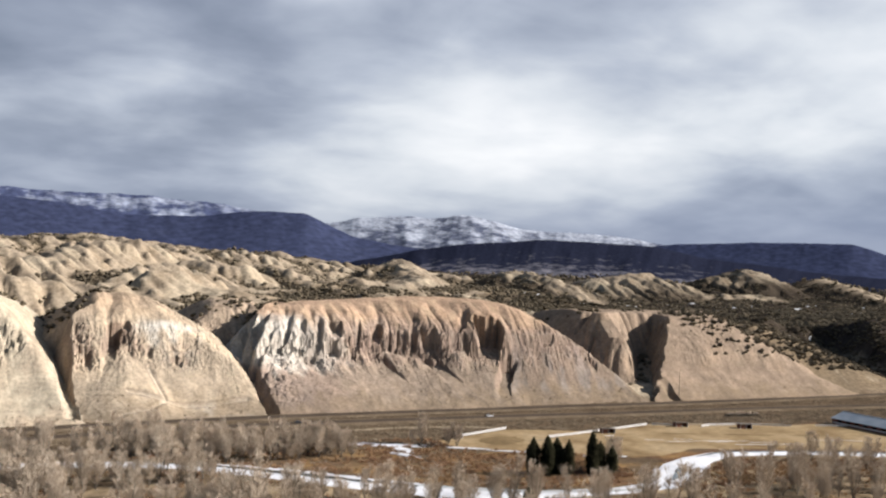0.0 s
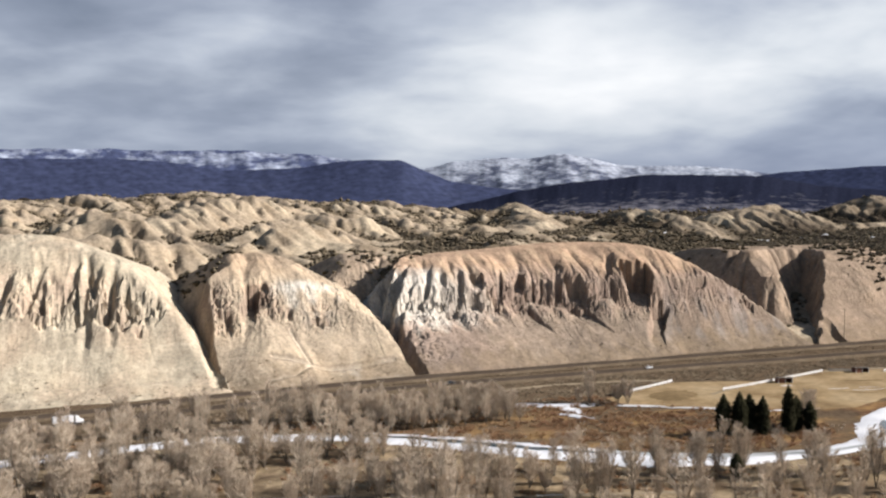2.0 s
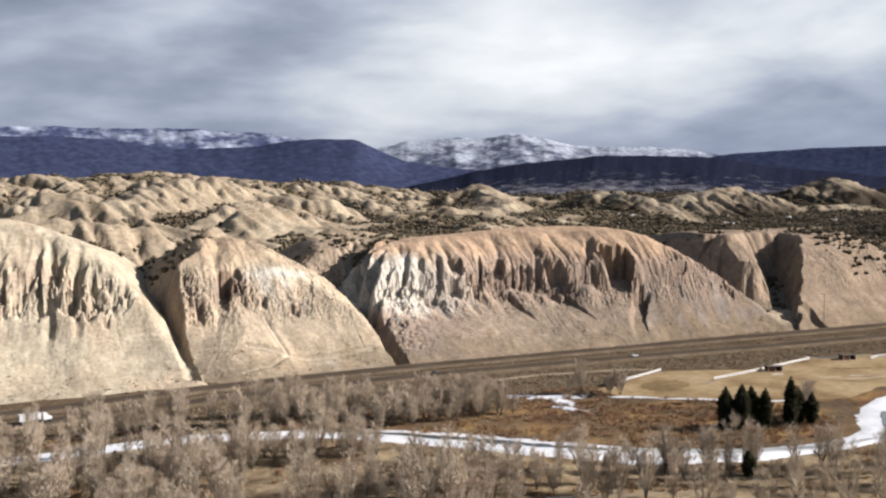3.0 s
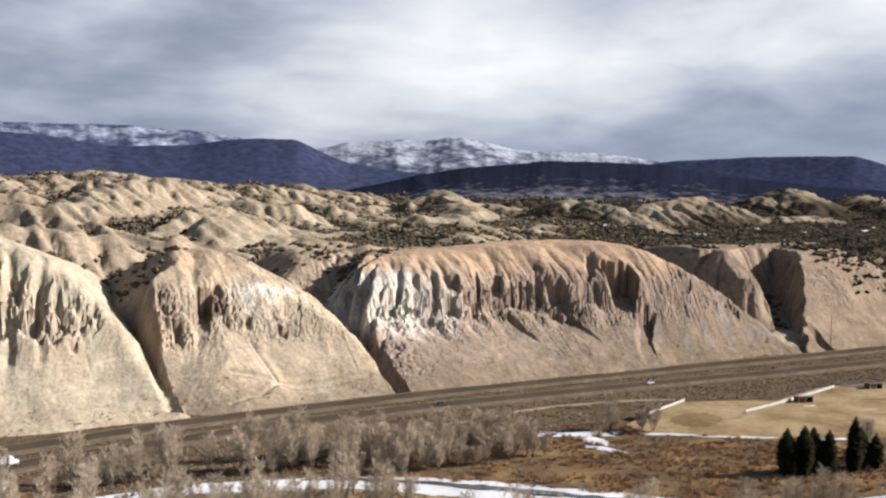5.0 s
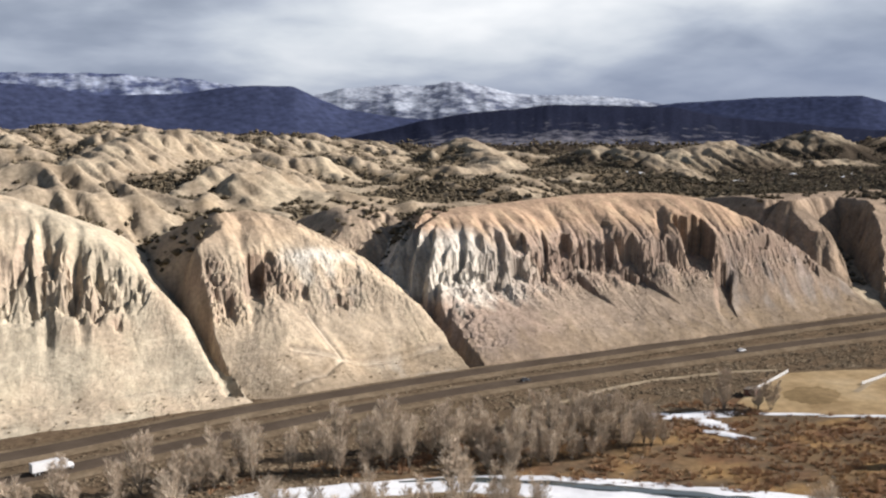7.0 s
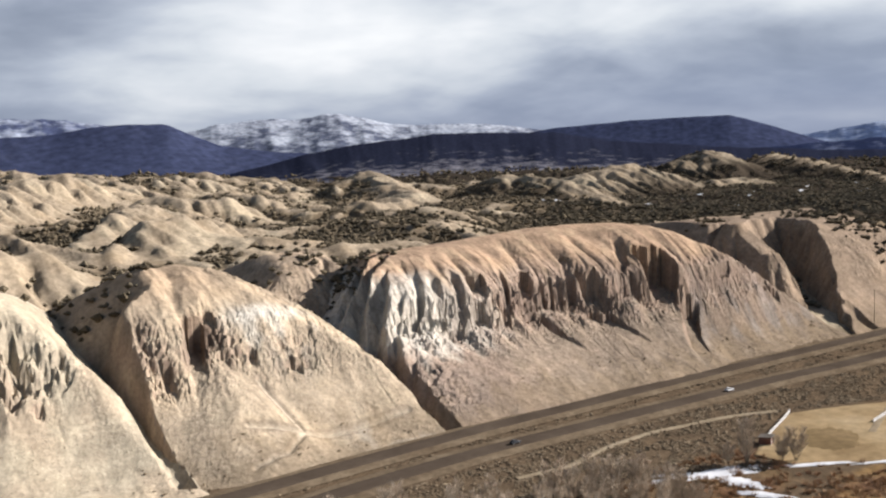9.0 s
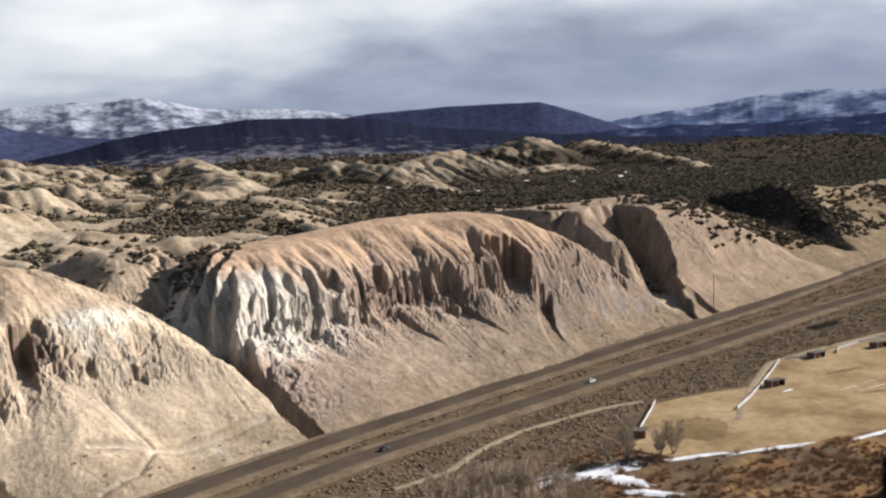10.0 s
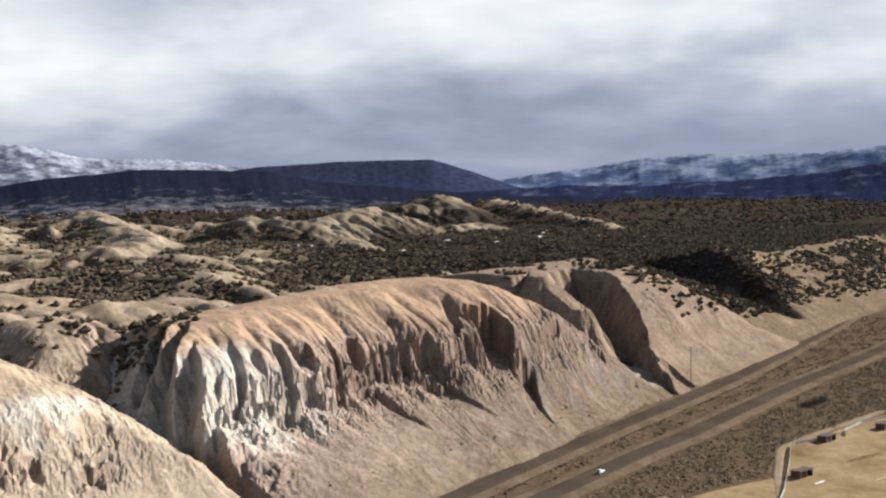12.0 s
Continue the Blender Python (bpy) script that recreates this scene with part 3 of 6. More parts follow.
def earthy(name, colors, scales=(0.02, 0.35), attribute="", bump_scale=0.8, bump_m=0.35, rough=0.95, vary=0.0, contrast=0.35):
    """Two noises over a base colour or a colour layer, with relief. Scales are per metre."""
    m, nt, b = material(name, rough)
    if rough > 0.75:
        b.inputs["Specular IOR Level"].default_value = 0.0
    N, L = nt.nodes.new, nt.links.new
    geo = N("ShaderNodeNewGeometry").outputs["Position"]

    def noi(scale, detail_, rough_=0.55):
        n = N("ShaderNodeTexNoise")
        n.inputs["Scale"].default_value, n.inputs["Detail"].default_value, n.inputs["Roughness"].default_value = scale, detail_, rough_
        L(geo, n.inputs["Vector"])
        return n.outputs["Fac"]

    large, fine = noi(scales[0], 4), noi(scales[1], 5, 0.65)
    r = N("ShaderNodeValToRGB")
    els = r.color_ramp.elements
    while len(els) < len(colors):
        els.new(0.5)
    for i, (e, c) in enumerate(zip(els, colors)):
        e.position = 0.30 + 0.40 * i / max(1, len(colors) - 1)
        e.color = (*(GROUND_LIGHT * x for x in c), 1)
    L(large, r.inputs[0])
    col = r.outputs[0]
    if attribute:
        at = N("ShaderNodeAttribute")
        at.attribute_name = attribute
        mul = N("ShaderNodeMix")
        mul.data_type, mul.blend_type = "RGBA", "MULTIPLY"
        mul.inputs[0].default_value = 1.0
        L(at.outputs["Color"], mul.inputs[6])
        L(col, mul.inputs[7])
        col = mul.outputs[2]
    tone = N("ShaderNodeMapRange")
    tone.inputs["From Min"].default_value, tone.inputs["From Max"].default_value = 0.25, 0.75
    tone.inputs["To Min"].default_value, tone.inputs["To Max"].default_value = 1 - contrast, 1 + contrast
    L(fine, tone.inputs["Value"])
    scale_ = N("ShaderNodeVectorMath")
    scale_.operation = "SCALE"
    L(col, scale_.inputs[0])
    amount = tone.outputs[0]
    if vary:
        info = N("ShaderNodeObjectInfo").outputs["Random"]
        isl = N("ShaderNodeNewGeometry").outputs["Random Per Island"]
        add = N("ShaderNodeMath")
        add.operation = "ADD"
        L(info, add.inputs[0])
        L(isl, add.inputs[1])
        v2 = N("ShaderNodeMapRange")
        v2.inputs["From Max"].default_value = 2.0
        v2.inputs["To Min"].default_value, v2.inputs["To Max"].default_value = 1 - vary, 1 + vary
        L(add.outputs[0], v2.inputs["Value"])
        m2 = N("ShaderNodeMath")
        m2.operation = "MULTIPLY"
        L(amount, m2.inputs[0])
        L(v2.outputs[0], m2.inputs[1])
        amount = m2.outputs[0]
    L(amount, scale_.inputs["Scale"])
    L(scale_.outputs[0], b.inputs["Base Color"])
    if bump_m:
        bp = N("ShaderNodeBump")
        bp.inputs["Distance"].default_value = bump_m
        bp.inputs["Strength"].default_value = 0.8
        L(noi(bump_scale, 6, 0.7), bp.inputs["Height"])
        L(bp.outputs[0], b.inputs["Normal"])
    return m


W3 = [(0.80, 0.80, 0.80), (1.0, 1.0, 1.0), (1.12, 1.10, 1.06)]
ROCK = earthy("eroded_clay", W3, (0.05, 0.5), "tone", 0.7, 0.6, contrast=0.30)
SOIL = earthy("valley_soil", W3, (0.03, 0.30), "tone", 0.6, 0.5, contrast=0.45)
ASPHALT = earthy("asphalt", [(0.082, 0.063, 0.047), (0.100, 0.077, 0.058), (0.122, 0.095, 0.071)], (0.05, 0.5), "", 2.0, 0.02, 0.85, contrast=0.12)
VERGE = earthy("gravel_verge", [(0.14, 0.103, 0.067), (0.185, 0.14, 0.093), (0.24, 0.187, 0.127)], (0.06, 0.4), "", 1.2, 0.15, contrast=0.35)
PASTURE = earthy("dry_pasture", [(0.23, 0.158, 0.084), (0.375, 0.272, 0.152), (0.45, 0.345, 0.21)], (0.03, 0.20), "", 1.0, 0.12, contrast=0.28)
SNOW = earthy("old_snow", [(0.62, 0.63, 0.65), (0.84, 0.85, 0.87), (0.98, 0.98, 0.98)], (0.06, 0.4), "", 0.7, 0.15, 0.6, contrast=0.10)


# ---- mesh helpers ----
def link_mesh(name, verts, faces, mat, parent=None, label="", smooth_on=False, colors=None):
    me = bpy.data.meshes.new(name)
    verts, faces = np.asarray(verts, np.float32), np.asarray(faces, np.int32)
    k = faces.shape[1]
    me.vertices.add(len(verts))
    me.vertices.foreach_set("co", verts.ravel())
    me.loops.add(faces.size)
    me.loops.foreach_set("vertex_index", faces.ravel())
    me.polygons.add(len(faces))
    me.polygons.foreach_set("loop_start", np.arange(0, faces.size, k, dtype=np.int32))
    me.polygons.foreach_set("use_smooth", np.full(len(faces), smooth_on))
    me.update(calc_edges=True)
    if colors is not None:
        at = me.color_attributes.new("tone", "FLOAT_COLOR", "POINT")
        at.data.foreach_set("color", np.c_[colors, np.ones(len(colors))].astype(np.float32).ravel())
    me.materials.append(mat)
    ob = new(name, me)
    if parent is not None:
        ob.parent = parent
    if label:
        ob["label"] = label
    return ob


def grid_faces(nu, nv):
    i = np.arange(nv - 1)[:, None] * nu + np.arange(nu - 1)[None, :]
    i = i.ravel()
    return np.c_[i, i + 1, i + nu + 1, i + nu]


def part(name, bm, mat, parent, label="", smooth_on=False):
    """Links a bmesh as one mesh object under a thing or a part."""
    me = bpy.data.meshes.new(name)
    if smooth_on:
        for f in bm.faces:
            f.smooth = True
    bm.to_mesh(me)
    bm.free()
    me.materials.append(mat)
    ob = new(name, me)
    ob.parent = parent
    if label:
        ob["label"] = label
    return ob


def box(bm, x0, x1, y0, y1, z0, z1, m=None):
    mat = Matrix.Translation(((x0 + x1) / 2, (y0 + y1) / 2, (z0 + z1) / 2)) @ Matrix.Diagonal((x1 - x0, y1 - y0, z1 - z0, 1))
    return bmesh.ops.create_cube(bm, size=1, matrix=(m or Matrix()) @ mat)["verts"]


def mixc(a, b, k):
    return a * (1 - k[..., None]) + np.asarray(b) * k[..., None]


# ---- the ground sheet ----
def river_clear(u, v):
    """Distance in v from the river's middle line."""
    line = np.interp(u, (-420, -60, 60, 115, 145, 180, 215, 250, 288, 318, 340, 370, 402, 500, 800), (452, 490, 502, 484, 457, 426, 396, 381, 379, 384, 402, 426, 438, 408, 330))
    return v - line


def spread(lo, hi, step, end_lo, end_hi, grow=1.16):
    mid = list(np.arange(lo, hi + step / 2, step))
    for sign, edge in ((1, end_hi), (-1, end_lo)):
        d, x, side = step, (mid[-1] if sign > 0 else mid[0]), []
        while (edge - x) * sign > 0:
            d *= grow
            x += sign * d
            side.append(x)
        mid = mid + side if sign > 0 else side[::-1] + mid
    return np.array(mid)


def soil_tone(u, v, z):
    n1, n2, n3 = fbm(u / 60, v / 60, 4, 80), fbm(u / 22, v / 22, 3, 85), fbm(u / 11, v / 14, 3, 88)
    brown = np.array((0.15, 0.108, 0.070))
    col = np.broadcast_to(brown, u.shape + (3,)).copy()
    col = mixc(col, (0.23, 0.155, 0.085), smooth(0.0, 0.4, n1 + 0.4 * n2) * 0.7 * (v < 525))
    flat_ = smooth(528, 505, v) * (river_clear(u, v) > 0)
    col = mixc(col, (0.185, 0.098, 0.056), smooth(0.0, 0.4, fbm(u / 35, v / 18, 3, 95)) * 0.75 * flat_)
    col = mixc(col, (0.36, 0.225, 0.10), smooth(0.0, 0.4, fbm(u / 30, v / 14, 3, 97)) * 0.75 * flat_ * smooth(505, 480, v))
    col = mixc(col, (0.42, 0.325, 0.205), smooth(-0.25, 0.3, n3) * 0.85 * (river_clear(u, v) < 0))
    col = mixc(col, (0.24, 0.175, 0.11), 1 - smooth(170, 290, v))
    up = smooth(FOOT - 2, FOOT + 22, v + 6 * n3)
    tan = mixc(np.broadcast_to(np.array((0.42, 0.34, 0.245)), u.shape + (3,)), (0.345, 0.272, 0.19), smooth(-0.1, 0.4, n2))
    tan = mixc(tan, (0.47, 0.39, 0.28), smooth(0.05, 0.4, -n1))
    col = mixc(col, 0, up) + tan * up[..., None]
    # juniper soil is darker; the mask also paints shade on slopes turned from the sun
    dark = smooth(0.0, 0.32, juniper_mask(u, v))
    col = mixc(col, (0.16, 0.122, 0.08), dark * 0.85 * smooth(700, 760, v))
    tanned = ridge_lines(u, v, FAR_RIDGES)[1] * smooth(-0.75, -0.1, n3 + n2)
    # dark forest floor, with the far plain's cloud shadow put into its colour
    shaded_woods = np.maximum(smooth(1050, 1350, u) * smooth(760, 900, v), smooth(1600, 1800, v)) * (1 - tanned)
    shaded_woods = np.maximum(shaded_woods, smooth(600, 700, u) * smooth(725, 790, v) * (1 - smooth(1150, 1250, v) * (1 - smooth(900, 1000, u))) * 0.97 * (1 - tanned))
    col = mixc(col, (0.055, 0.044, 0.034), shaded_woods * smooth(-1.0, -0.35, n1 + 0.5 * n2))
    # bank of the wash painted dark: brush cover together with its own shade
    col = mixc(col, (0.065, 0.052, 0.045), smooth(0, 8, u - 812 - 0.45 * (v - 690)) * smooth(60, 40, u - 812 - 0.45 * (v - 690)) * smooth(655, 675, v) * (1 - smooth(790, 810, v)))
    return mixc(col, (0.215, 0.162, 0.105), 0.92 * smooth(600, 680, u) * smooth(616, 628, v) * (1 - smooth(700, 760, v)) * smooth(-0.9, -0.2, n3) * (1 - smooth(-4, 4, u - 812 - 0.45 * (v - 690)) * smooth(60, 40, u - 812 - 0.45 * (v - 690)) * smooth(655, 675, v)))


def juniper_mask(u, v):
    """Where junipers stand thick: shaded slopes and hollows, and the wooded shelf behind the long bluff."""
    e = 12.0
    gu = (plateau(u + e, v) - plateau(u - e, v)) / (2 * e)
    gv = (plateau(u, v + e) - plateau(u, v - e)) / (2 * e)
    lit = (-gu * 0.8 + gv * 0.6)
    hollow = (plateau(u + 30, v) + plateau(u - 30, v) + plateau(u, v + 30) + plateau(u, v - 30)) / 4 - plateau(u, v)
    shelf = smooth(380, 560, u) * smooth(745, 790, v) * (1 - smooth(1000, 1150, v))
    shelf = np.maximum(shelf, smooth(640, 800, u) * smooth(720, 780, v) * (1 - smooth(1080, 1250, v)))
    far_side = smooth(1550, 1750, v)
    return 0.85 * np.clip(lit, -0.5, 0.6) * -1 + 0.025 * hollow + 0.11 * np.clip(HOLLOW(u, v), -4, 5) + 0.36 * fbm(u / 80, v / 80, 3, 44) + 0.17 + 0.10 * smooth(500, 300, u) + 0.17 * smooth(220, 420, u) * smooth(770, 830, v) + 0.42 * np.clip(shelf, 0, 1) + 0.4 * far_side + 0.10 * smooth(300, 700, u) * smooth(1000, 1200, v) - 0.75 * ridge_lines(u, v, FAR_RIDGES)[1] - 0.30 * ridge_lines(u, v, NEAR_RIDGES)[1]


def add_ground():
    us = spread(-160, 1320, 3.0, -4900, 4900)
    vs = np.r_[spread(300, 696, 4.0, -3000, 697), spread(699, 1700, 3.0, 698, 4900)]
    u, v = np.meshgrid(us, vs)
    z = ground_z(u, v)
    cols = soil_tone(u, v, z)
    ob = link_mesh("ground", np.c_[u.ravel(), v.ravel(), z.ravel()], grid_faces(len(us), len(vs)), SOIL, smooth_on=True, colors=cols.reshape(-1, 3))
    return tagged(ob, "brown valley floor rising to tan badlands", "ground", kind="structure")


def rock_tone(u, v, z, which):
    n1, n2 = fbm(u / 26, v / 26, 4, 180), fbm(u / 9, v / 15, 3, 185)
    strata = pn(z / 3.1 + 0.8 * n1, 0.3, 7)
    base = mixc(np.broadcast_to(np.array((0.41, 0.305, 0.235)), u.shape + (3,)), (0.355, 0.263, 0.205), smooth(-0.2, 0.4, n1))
    base = mixc(base, (0.30, 0.235, 0.175), smooth(0.10, 0.45, n2) * 0.75)
    streak = fbm((u + 3 * n2) / 3.5, v / 30, 3, 190)
    base = mixc(base, (0.25, 0.20, 0.16), smooth(0.12, 0.45, streak) * 0.35 * smooth(20, 30, z))
    base = mixc(base, (0.47, 0.40, 0.32), smooth(0.12, 0.45, -streak) * 0.4 * smooth(16, 28, z))
    base = mixc(base, (0.52, 0.45, 0.34), smooth(0.1, 0.45, strata) * 0.4 * smooth(25, 40, z))
    # steep walls darkened: bare mudstone, plus recess shade painted into the colour
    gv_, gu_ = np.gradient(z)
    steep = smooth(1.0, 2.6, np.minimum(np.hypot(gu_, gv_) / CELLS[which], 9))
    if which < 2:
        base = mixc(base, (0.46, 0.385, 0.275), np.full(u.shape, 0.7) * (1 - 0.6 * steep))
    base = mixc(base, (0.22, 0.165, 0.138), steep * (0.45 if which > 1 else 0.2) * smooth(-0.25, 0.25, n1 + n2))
    if which == 2:
        base = mixc(base, (0.285, 0.228, 0.172), (1 - steep) * 0.8 * (1 - smooth(22, 34, z)) * smooth(215, 280, u))
        base = mixc(base, (0.24, 0.19, 0.155), smooth(250, 225, u) * (1 - smooth(16, 26, z + 8 * n2)) * 0.8)
        base = base * (1.20 - 0.30 * smooth(270, 380, u))[..., None]
        cap = smooth(47, 60, z + 7 * n1)
        base = mixc(base, (0.50, 0.345, 0.23), cap * 0.8)
        base = mixc(base, (0.54, 0.40, 0.27), cap * smooth(0.0, 0.4, n2) * 0.6)
        white = smooth(275, 235, u + 22 * n1) * smooth(19, 30, z + 8 * n2) * (1 - smooth(52, 60, z + 5 * n2))
        base = mixc(base, (0.68, 0.63, 0.545), white * 0.85)
        grey = smooth(360, 395, u + 15 * n1) * (1 - smooth(470, 500, u)) * (1 - smooth(24, 44, z + 9 * n2)) * smooth(6, 12, z)
        base = mixc(base, (0.34, 0.31, 0.29), grey * 0.4 * smooth(-0.1, 0.3, n2 + n1))
    if which == 1:
        base = base * 1.22
        cap = np.maximum(smooth(60, 66, z + 5 * n1), smooth(674, 686, v + 6 * n1) * smooth(34, 46, z)) * (u < 168)
        base = mixc(base, (0.49, 0.385, 0.275), cap * 0.7)
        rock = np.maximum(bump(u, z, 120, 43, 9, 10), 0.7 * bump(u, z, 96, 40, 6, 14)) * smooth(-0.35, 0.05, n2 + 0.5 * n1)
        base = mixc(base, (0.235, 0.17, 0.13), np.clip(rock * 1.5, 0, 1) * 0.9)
        base = mixc(base, (0.52, 0.375, 0.25), bump(u, z, 118, 66, 26, 8) * 0.6)
        base = mixc(base, (0.33, 0.295, 0.25), np.clip(1.4 * bump(u, z, 153, 34, 10, 9), 0, 1) * smooth(-0.3, 0.1, n2 + n1) * 0.6)
        white = smooth(124, 140, u + 8 * n1) * smooth(40, 50, z + 9 * n2) * (1 - smooth(60, 66, z + 4 * n2)) * (1 - smooth(160, 180, u)) * (1 - smooth(672, 682, v + 6 * n1))
        base = mixc(base, (0.74, 0.69, 0.60), white * 0.9)
        way = trail(u + 1.5 * n2, v + 1.5 * n1)
        base = mixc(base, (0.27, 0.215, 0.165), np.exp(-((way - 1.9) / 0.8) ** 2) * 0.6)
        base = mixc(base, (0.62, 0.55, 0.44), np.exp(-(way / 0.9) ** 2) * 0.55)
        base = mixc(base, (0.60, 0.53, 0.43), smooth(150, 165, u) * (1 - smooth(622, 630, v + 5 * n1)) * smooth(-0.1, 0.25, n2) * 0.7)
    if which == 0:
        base = mixc(base * 1.2, (0.53, 0.47, 0.355), 0.72 * smooth(-0.5, 0.3, n1))
    if which == 4:
        base = mixc(base, (0.46, 0.365, 0.26), np.full(u.shape, 0.65))
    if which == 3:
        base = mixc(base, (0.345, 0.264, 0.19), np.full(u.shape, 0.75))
    blotch = 0.30 * fbm(u / 6, v / 8, 4, 199, 0.6) + (0.08 + 0.16 * smooth(20, 30, z)) * fbm((u + 2 * n2) / 1.9, v / 16, 2, 201) * smooth(6, 20, z)
    base = base * np.clip(1 + blotch, 0.6, 1.4)[..., None]
    foot = 1 - smooth(1, 15, z + 12 * n2 + 4 * n1)
    return mixc(base, (0.27, 0.205, 0.135), foot * 0.6 * (which != 0))


def add_bluffs():
    labels = ("pale tan eroded clay hill with fluted crest", "tan clay hill with white and orange bands", "long fluted clay bluff with orange cap", "tan clay hill with a dark shaded gully face", "small tan clay hill with rounded ribs")
    for k in range(len(HILLS)):
        u, v, z = HILL_GRIDS[k]
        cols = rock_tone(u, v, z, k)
        f = grid_faces(u.shape[1], u.shape[0])
        under = ground_z(u, v)
        for j, other in enumerate(HILLS):
            if j != k:
                under = np.maximum(under, other(u, v))
        keep = (z > under - 3.0).ravel()
        f = f[keep[f].any(axis=1)]
        used = np.zeros(u.size, bool)
        used[f.ravel()] = True
        index = np.cumsum(used) - 1
        pts = np.c_[u.ravel(), v.ravel(), z.ravel()][used]
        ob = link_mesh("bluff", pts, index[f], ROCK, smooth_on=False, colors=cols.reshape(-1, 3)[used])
        tagged(ob, labels[k], "bluff", "bluffs above the highway", "structure")


add_ground()
add_bluffs()


# ---- far ridges ----
def forest_snow(name, dark, snow, amount, scale):
    """Distant slopes: dark forest with snow where it lies open; haze sits in both colours."""
    m, nt, b = material(name, 1.0)
    b.inputs["Specular IOR Level"].default_value = 0.0
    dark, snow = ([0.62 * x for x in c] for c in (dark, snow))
    N, L = nt.nodes.new, nt.links.new
    geo = N("ShaderNodeNewGeometry").outputs["Position"]
    mp = N("ShaderNodeMapping")
    mp.inputs["Scale"].default_value = (1, 1, 2.6)
    L(geo, mp.inputs[0])
    n = N("ShaderNodeTexNoise")
    n.inputs["Scale"].default_value, n.inputs["Detail"].default_value, n.inputs["Roughness"].default_value = scale, 9, 0.68
    L(mp.outputs[0], n.inputs["Vector"])
    at = N("ShaderNodeAttribute")
    at.attribute_name = "tone"
    add = N("ShaderNodeMath")
    add.operation = "ADD"
    L(n.outputs["Fac"], add.inputs[0])
    L(at.outputs["Fac"], add.inputs[1])
    r = N("ShaderNodeValToRGB")
    r.color_ramp.elements[0].position, r.color_ramp.elements[1].position = 1.04 - amount, 1.20 - amount
    r.color_ramp.elements[0].color, r.color_ramp.elements[1].color = (*dark, 1), (*snow, 1)
    L(add.outputs[0], r.inputs[0])
    n2 = N("ShaderNodeTexNoise")
    n2.inputs["Scale"].default_value, n2.inputs["Detail"].default_value = scale * 6, 5
    L(geo, n2.inputs["Vector"])
    tone = N("ShaderNodeMapRange")
    tone.inputs["From Min"].default_value, tone.inputs["From Max"].default_value = 0.3, 0.7
    tone.inputs["To Min"].default_value, tone.inputs["To Max"].default_value = 0.7, 1.3
    L(n2.outputs["Fac"], tone.inputs["Value"])
    sc = N("ShaderNodeVectorMath")
    sc.operation = "SCALE"
    L(r.outputs[0], sc.inputs[0])
    L(tone.outputs[0], sc.inputs["Scale"])
    L(sc.outputs[0], b.inputs["Base Color"])
    return m


def far_ridge(name, label, crest, distance, depth, mat, eye=(-38, 190, 110), rough=0.12, snowline=0.0, seed=0, spurs=0.0):
    """A mountain ridge: crest heights in degrees over the bearing, seen from the middle of the flight."""
    b0, b1 = crest[0][0], crest[-1][0]
    n, rows = int((b1 - b0) / 0.09), 26
    az = np.linspace(b0, b1, n)
    el = np.interp(az, [p for p, _ in crest], [q for _, q in crest])
    el = el + rough * fbm(az / 2.2, seed + 0.5, 5 if rough >= 0.1 else 3, seed, 0.55)
    for _ in range(8):
        el[1:-1] = (el[:-2] + 2 * el[1:-1] + el[2:]) / 4
    el = el + 0.35 * rough * fbm(az / 0.7, seed + 2.5, 3, seed + 3, 0.6)
    top = eye[2] + distance * np.tan(np.radians(el))
    k = np.linspace(0, 1.35, rows)[:, None]
    a = az[None, :] + 0 * k
    rise = np.where(k < 1, k ** 1.25, 1 - (k - 1) * 1.6)
    spur = 0.5 - np.abs(fbm(a / 2.6 + 0.35 * k, k * 1.1 + seed, 3, seed + 5)) * 1.6
    rng = distance - depth * (1 - np.minimum(k, 1)) + depth * np.maximum(k - 1, 0) * 1.2 - spurs * depth * 0.4 * spur * np.sin(np.pi * np.clip(k, 0, 1))
    base = 20.0
    z = base + (top[None, :] - base) * rise - spurs * 0.07 * (top[None, :] - base) * spur * np.sin(np.pi * np.clip(k, 0, 1)) * -1
    x, y = eye[0] + rng * np.sin(np.radians(a)), eye[1] + rng * np.cos(np.radians(a))
    high = snowline * (k - 0.55) + 0 * a
    ob = link_mesh(name, np.c_[x.ravel(), y.ravel(), z.ravel()], grid_faces(n, rows), mat, smooth_on=True, colors=np.repeat(high.ravel()[:, None], 3, 1))
    return tagged(ob, label, "mountain", "ridges on the horizon", "structure")


# blue haze and cloud shadow are mixed into these ridge colours
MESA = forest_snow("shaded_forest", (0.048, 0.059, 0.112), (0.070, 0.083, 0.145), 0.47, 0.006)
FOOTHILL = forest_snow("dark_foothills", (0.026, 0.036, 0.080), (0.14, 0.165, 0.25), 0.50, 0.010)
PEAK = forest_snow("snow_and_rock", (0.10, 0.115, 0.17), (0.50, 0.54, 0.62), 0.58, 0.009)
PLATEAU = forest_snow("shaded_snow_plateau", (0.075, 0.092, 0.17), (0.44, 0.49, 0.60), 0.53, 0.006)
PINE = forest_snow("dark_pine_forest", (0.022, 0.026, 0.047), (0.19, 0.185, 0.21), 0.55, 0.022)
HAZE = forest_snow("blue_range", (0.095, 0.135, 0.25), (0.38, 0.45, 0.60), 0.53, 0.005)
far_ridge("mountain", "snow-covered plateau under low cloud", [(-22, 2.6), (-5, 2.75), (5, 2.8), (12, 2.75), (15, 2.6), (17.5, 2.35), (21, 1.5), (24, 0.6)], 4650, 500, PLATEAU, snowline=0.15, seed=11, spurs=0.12)
